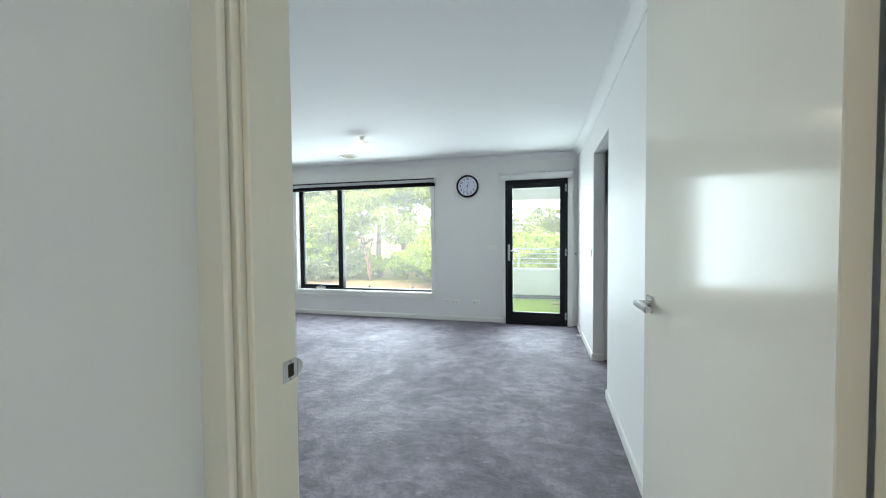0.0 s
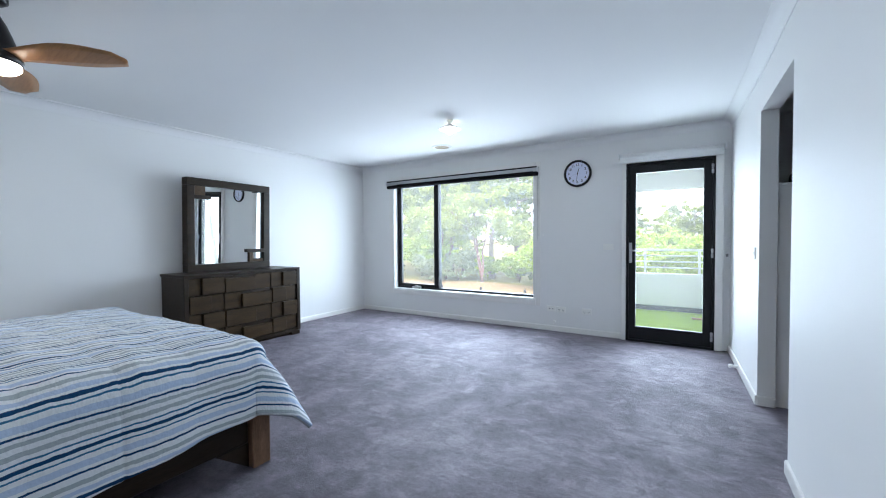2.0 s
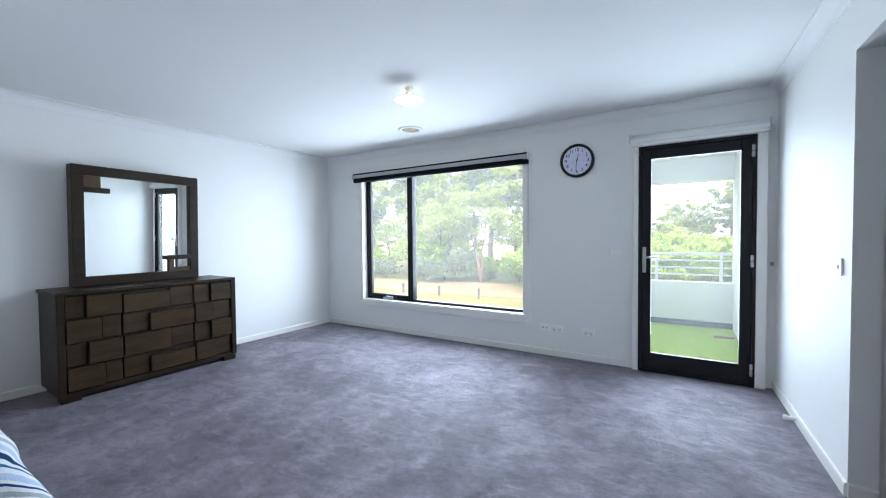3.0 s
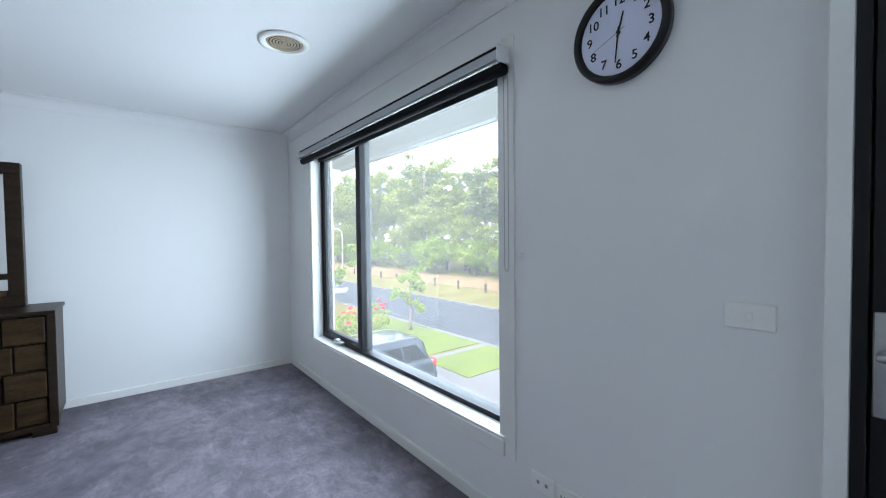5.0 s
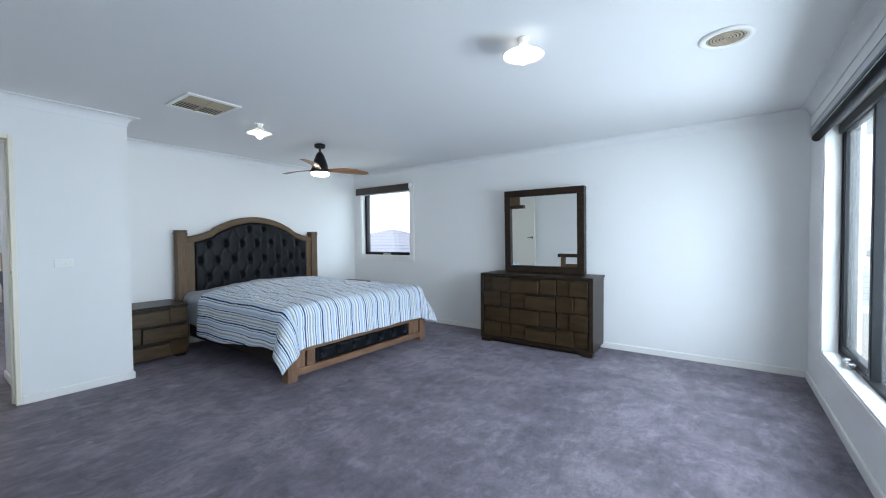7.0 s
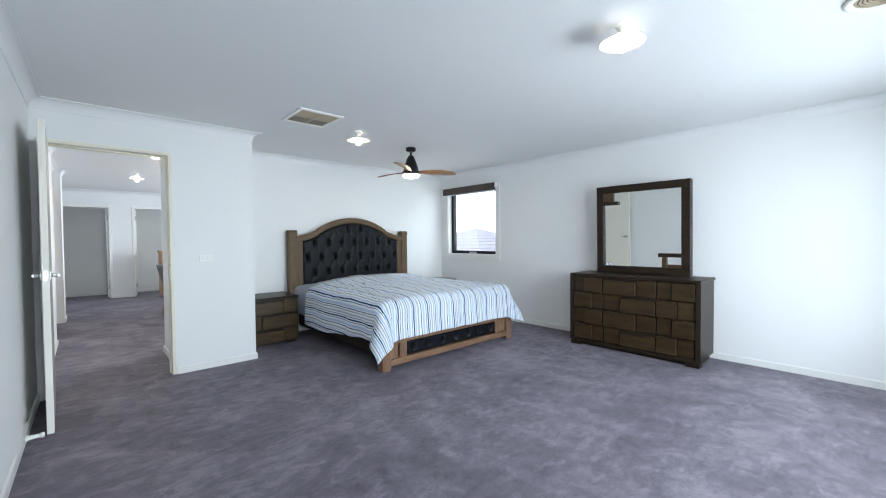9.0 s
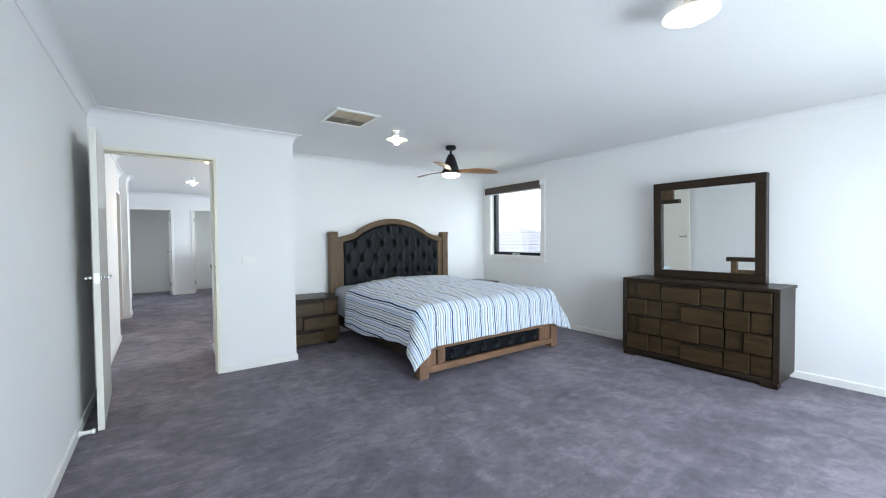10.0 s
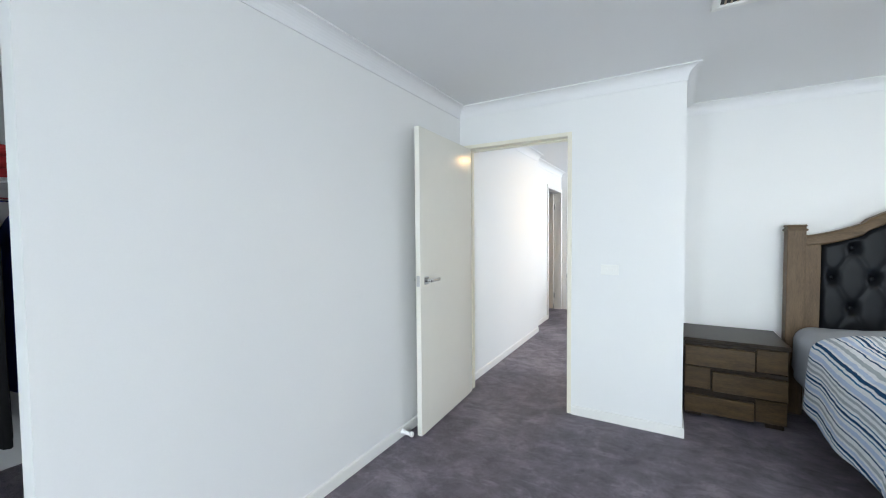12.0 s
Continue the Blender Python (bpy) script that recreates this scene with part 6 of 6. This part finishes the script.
def car(label, paint, m):
    """A family car: lofted body, glazed cabin, wheels, lights, mirrors and roof rails. It points along -y."""
    c = thing("car", label, "car")
    L, W = 4.7, 1.86
    prof = [(-2.35, 0.45, 0.72), (-2.28, 0.32, 0.86), (-1.9, 0.26, 0.98), (-1.2, 0.25, 1.04), (-0.8, 0.25, 1.06), (0.5, 0.25, 1.07), (1.6, 0.26, 1.08), (2.15, 0.32, 1.06), (2.32, 0.42, 0.98), (2.35, 0.55, 0.86)]
    bm = bmesh.new()
    prev = None
    for y, z0, z1 in prof:
        k = 0.92 if abs(y) > 2.2 else 1.0
        hw = W / 2 * k
        ring = [bm.verts.new(p) for p in ((-hw * 0.9, y, z0), (-hw, y, z0 + 0.12), (-hw, y, z1 - 0.16), (-hw * 0.93, y, z1 - 0.03), (-hw * 0.6, y, z1 + 0.01), (hw * 0.6, y, z1 + 0.01), (hw * 0.93, y, z1 - 0.03), (hw, y, z1 - 0.16), (hw, y, z0 + 0.12), (hw * 0.9, y, z0))]
        if prev:
            for i in range(10):
                bm.faces.new((prev[i], prev[(i + 1) % 10], ring[(i + 1) % 10], ring[i])).smooth = True
        else:
            bm.faces.new(ring)
        prev = ring
    bm.faces.new(prev)
    bmesh.ops.recalc_face_normals(bm, faces=bm.faces)
    part("body", bm, paint, c)

    bm = bmesh.new()
    prev = None
    for z, ya, yb, hw in ((1.03, -1.15, 2.22, 0.86), (1.25, -0.75, 2.12, 0.81), (1.52, -0.22, 2.02, 0.74), (1.63, 0.05, 1.92, 0.70), (1.68, 0.4, 1.75, 0.55)):
        ring = [bm.verts.new(p) for p in ((-hw, ya + 0.18, z), (-hw * 0.7, ya, z), (hw * 0.7, ya, z), (hw, ya + 0.18, z), (hw, yb - 0.12, z), (hw * 0.8, yb, z), (-hw * 0.8, yb, z), (-hw, yb - 0.12, z))]
        if prev:
            for i in range(8):
                bm.faces.new((prev[i], prev[(i + 1) % 8], ring[(i + 1) % 8], ring[i])).smooth = True
        prev = ring
    bm.faces.new(prev)
    bmesh.ops.recalc_face_normals(bm, faces=bm.faces)
    part("cabin", bm, paint, c)

    def side_glass(s, ya, yb, ta, tb):
        b2 = bmesh.new()
        vs = [(s * 0.868, ya, 1.08), (s * 0.868, yb, 1.08), (s * 0.748, tb, 1.50), (s * 0.748, ta, 1.50)]
        a = [b2.verts.new(v) for v in vs]
        d = [b2.verts.new((v[0] - s * 0.03, v[1], v[2])) for v in vs]
        b2.faces.new(a)
        b2.faces.new(d)
        for i in range(4):
            b2.faces.new((a[i], a[(i + 1) % 4], d[(i + 1) % 4], d[i]))
        bmesh.ops.recalc_face_normals(b2, faces=b2.faces)
        return b2

    for s in (-1, 1):
        for ya, yb, ta, tb in ((-0.72, 0.28, -0.08, 0.30), (0.34, 1.22, 0.36, 1.16), (1.28, 2.0, 1.22, 1.70)):
            part("side_window", side_glass(s, ya, yb, ta, tb), M_CARGLASS, c)
        part("roof_rail", tube([(s * 0.66, 0.15, 1.63), (s * 0.66, 0.3, 1.71), (s * 0.66, 1.6, 1.71), (s * 0.66, 1.8, 1.63)], 0.016, 6), M_STEEL, c)
        part("wing_mirror", boxes((s * 0.93 if s > 0 else -1.09, 1.09 if s > 0 else -0.93, -0.72, -0.60, 1.02, 1.16), bevel=0.03), paint, c)
        part("tail_light", boxes((min(s * 0.60, s * 0.90), max(s * 0.60, s * 0.90), 2.18, 2.365, 0.80, 1.0), bevel=0.03), M_RED, c, "red tail light")
        part("head_light", boxes((min(s * 0.5, s * 0.84), max(s * 0.5, s * 0.84), -2.34, -2.16, 0.70, 0.84), bevel=0.03), M_CHROME, c)
        for y in (-1.42, 1.38):
            wh = part("wheel", lathe([(0.10, 0), (0.30, 0.0), (0.355, 0.03), (0.365, 0.09), (0.355, 0.2), (0.2, 0.22)], (0.72 * s if s > 0 else -0.94, y, 0.365), 28, "x"), M_RUBBER, c)
            part("rim", lathe([(0.232, 0), (0.228, 0.012), (0.20, 0.02), (0.05, 0.028), (0.01, 0.03)], (0.925 * s if s > 0 else -0.955, y, 0.365), 24, "x"), M_DARKPL, wh, "dark wheel centre")
            for k in range(6):
                b3 = boxes((0.945 * s - 0.008, 0.945 * s + 0.012, y - 0.028, y + 0.028, 0.40, 0.588), bevel=0.004)
                bmesh.ops.rotate(b3, cent=(0, y, 0.365), matrix=Matrix.Rotation(k * math.pi / 3, 3, "X"), verts=b3.verts)
                part("spoke", b3, M_ALLOY, wh)
    part("windscreen", prism([(-1.06, 1.08), (-0.24, 1.53), (-0.20, 1.53), (-1.02, 1.08)], "x", -0.62, 0.62), M_CARGLASS, c)
    part("rear_window", prism([(2.20, 1.14), (2.06, 1.50), (2.03, 1.50), (2.17, 1.14)], "x", -0.60, 0.60), M_CARGLASS, c)
    part("bumper", boxes((-0.88, 0.88, 2.25, 2.42, 0.40, 0.62), bevel=0.05), paint, c)
    part("number_plate", boxes((-0.2, 0.2, 2.36, 2.375, 0.72, 0.83), bevel=0.003), M_PLASTIC, c)
    c.matrix_basis = m
    return c


car("grey-blue family car parked on the concrete drive", M_CARPAINT, pose(-10.42, 9.12, G + 0.02))
car("silver car parked far down the street", M_WHITECAR, pose(-66, 21.6, G - 0.10, 0, 0, 90))


# ---- neighbouring houses ----
def house(label, x0, x1, y0, y1, eave, rise, windows, tiles=M_ROOF):
    h = thing("house", label, "house", ((x0 + x1) / 2, (y0 + y1) / 2, G))
    part("wall", boxes((x0 + 0.6, x1 - 0.6, y0 + 0.6, y1 - 0.6, G, eave)), M_BRICKPALE, h)
    part("fascia", boxes((x0, x1, y0, y1, eave - 0.16, eave), (x0 - 0.05, x1 + 0.05, y0 - 0.05, y1 + 0.05, eave - 0.06, eave + 0.03)), M_SOFFIT, h)
    n = 14
    hx, hy = (x1 - x0) / 2, (y1 - y0) / 2
    cx, cy = (x0 + x1) / 2, (y0 + y1) / 2
    k = min(hx, hy)
    bm = bmesh.new()
    for i in range(n):
        a, b = i / n, (i + 1) / n
        z0, z1 = eave + 0.03 + rise * a, eave + 0.03 + rise * b
        lo = [(cx + sx * (hx - k * a), cy + sy * (hy - k * a), z0 + 0.016) for sx, sy in ((-1, -1), (1, -1), (1, 1), (-1, 1))]
        hi = [(cx + sx * (hx - k * b), cy + sy * (hy - k * b), z1) for sx, sy in ((-1, -1), (1, -1), (1, 1), (-1, 1))]
        bt = [(p[0], p[1], p[2] - 0.022) for p in lo]
        L, Hh, B = [bm.verts.new(p) for p in lo], [bm.verts.new(p) for p in hi], [bm.verts.new(p) for p in bt]
        for q in range(4):
            r2 = (q + 1) % 4
            bm.faces.new((L[q], L[r2], Hh[r2], Hh[q]))
            bm.faces.new((B[q], B[r2], L[r2], L[q]))
    part("roof", bm, tiles, h, "grey tiled hip roof")
    for (wx0, wx1, wy0, wy1, wz0, wz1) in windows:
        wd = part("window", boxes((wx0, wx1, wy0, wy1, wz0, wz1), bevel=0.01), M_BLINDW, h)
        part("pane", boxes((wx0 + (0.06 if wx1 - wx0 > 0.3 else -0.01), wx1 - (0.06 if wx1 - wx0 > 0.3 else -0.01), wy0 + (0.06 if wy1 - wy0 > 0.3 else -0.01), wy1 - (0.06 if wy1 - wy0 > 0.3 else -0.01), wz0 + 0.06, wz1 - 0.06)), M_CARGLASS, wd)
    return h


house("cream single-storey house with a grey tiled hip roof", -26.0, -14.7, -2.5, 11.0, -0.62, 1.75, [(-15.32, -15.28, 6.0, 7.8, -2.2, -1.0), (-19.5, -17.5, 10.38, 10.42, -2.2, -1.0)])
house("pale house with a grey tiled roof beyond the fence", -25.0, -10.5, -19.0, -4.5, -0.4, 2.3, [(-11.12, -11.08, -9.0, -7.2, -2.2, -1.0)], M_ROOFDARK)
house("distant pale house far down the street", -105, -92, 20, 32, -0.6, 2.0, [(-92.62, -92.58, 24.0, 27.0, -2.2, -1.0)])
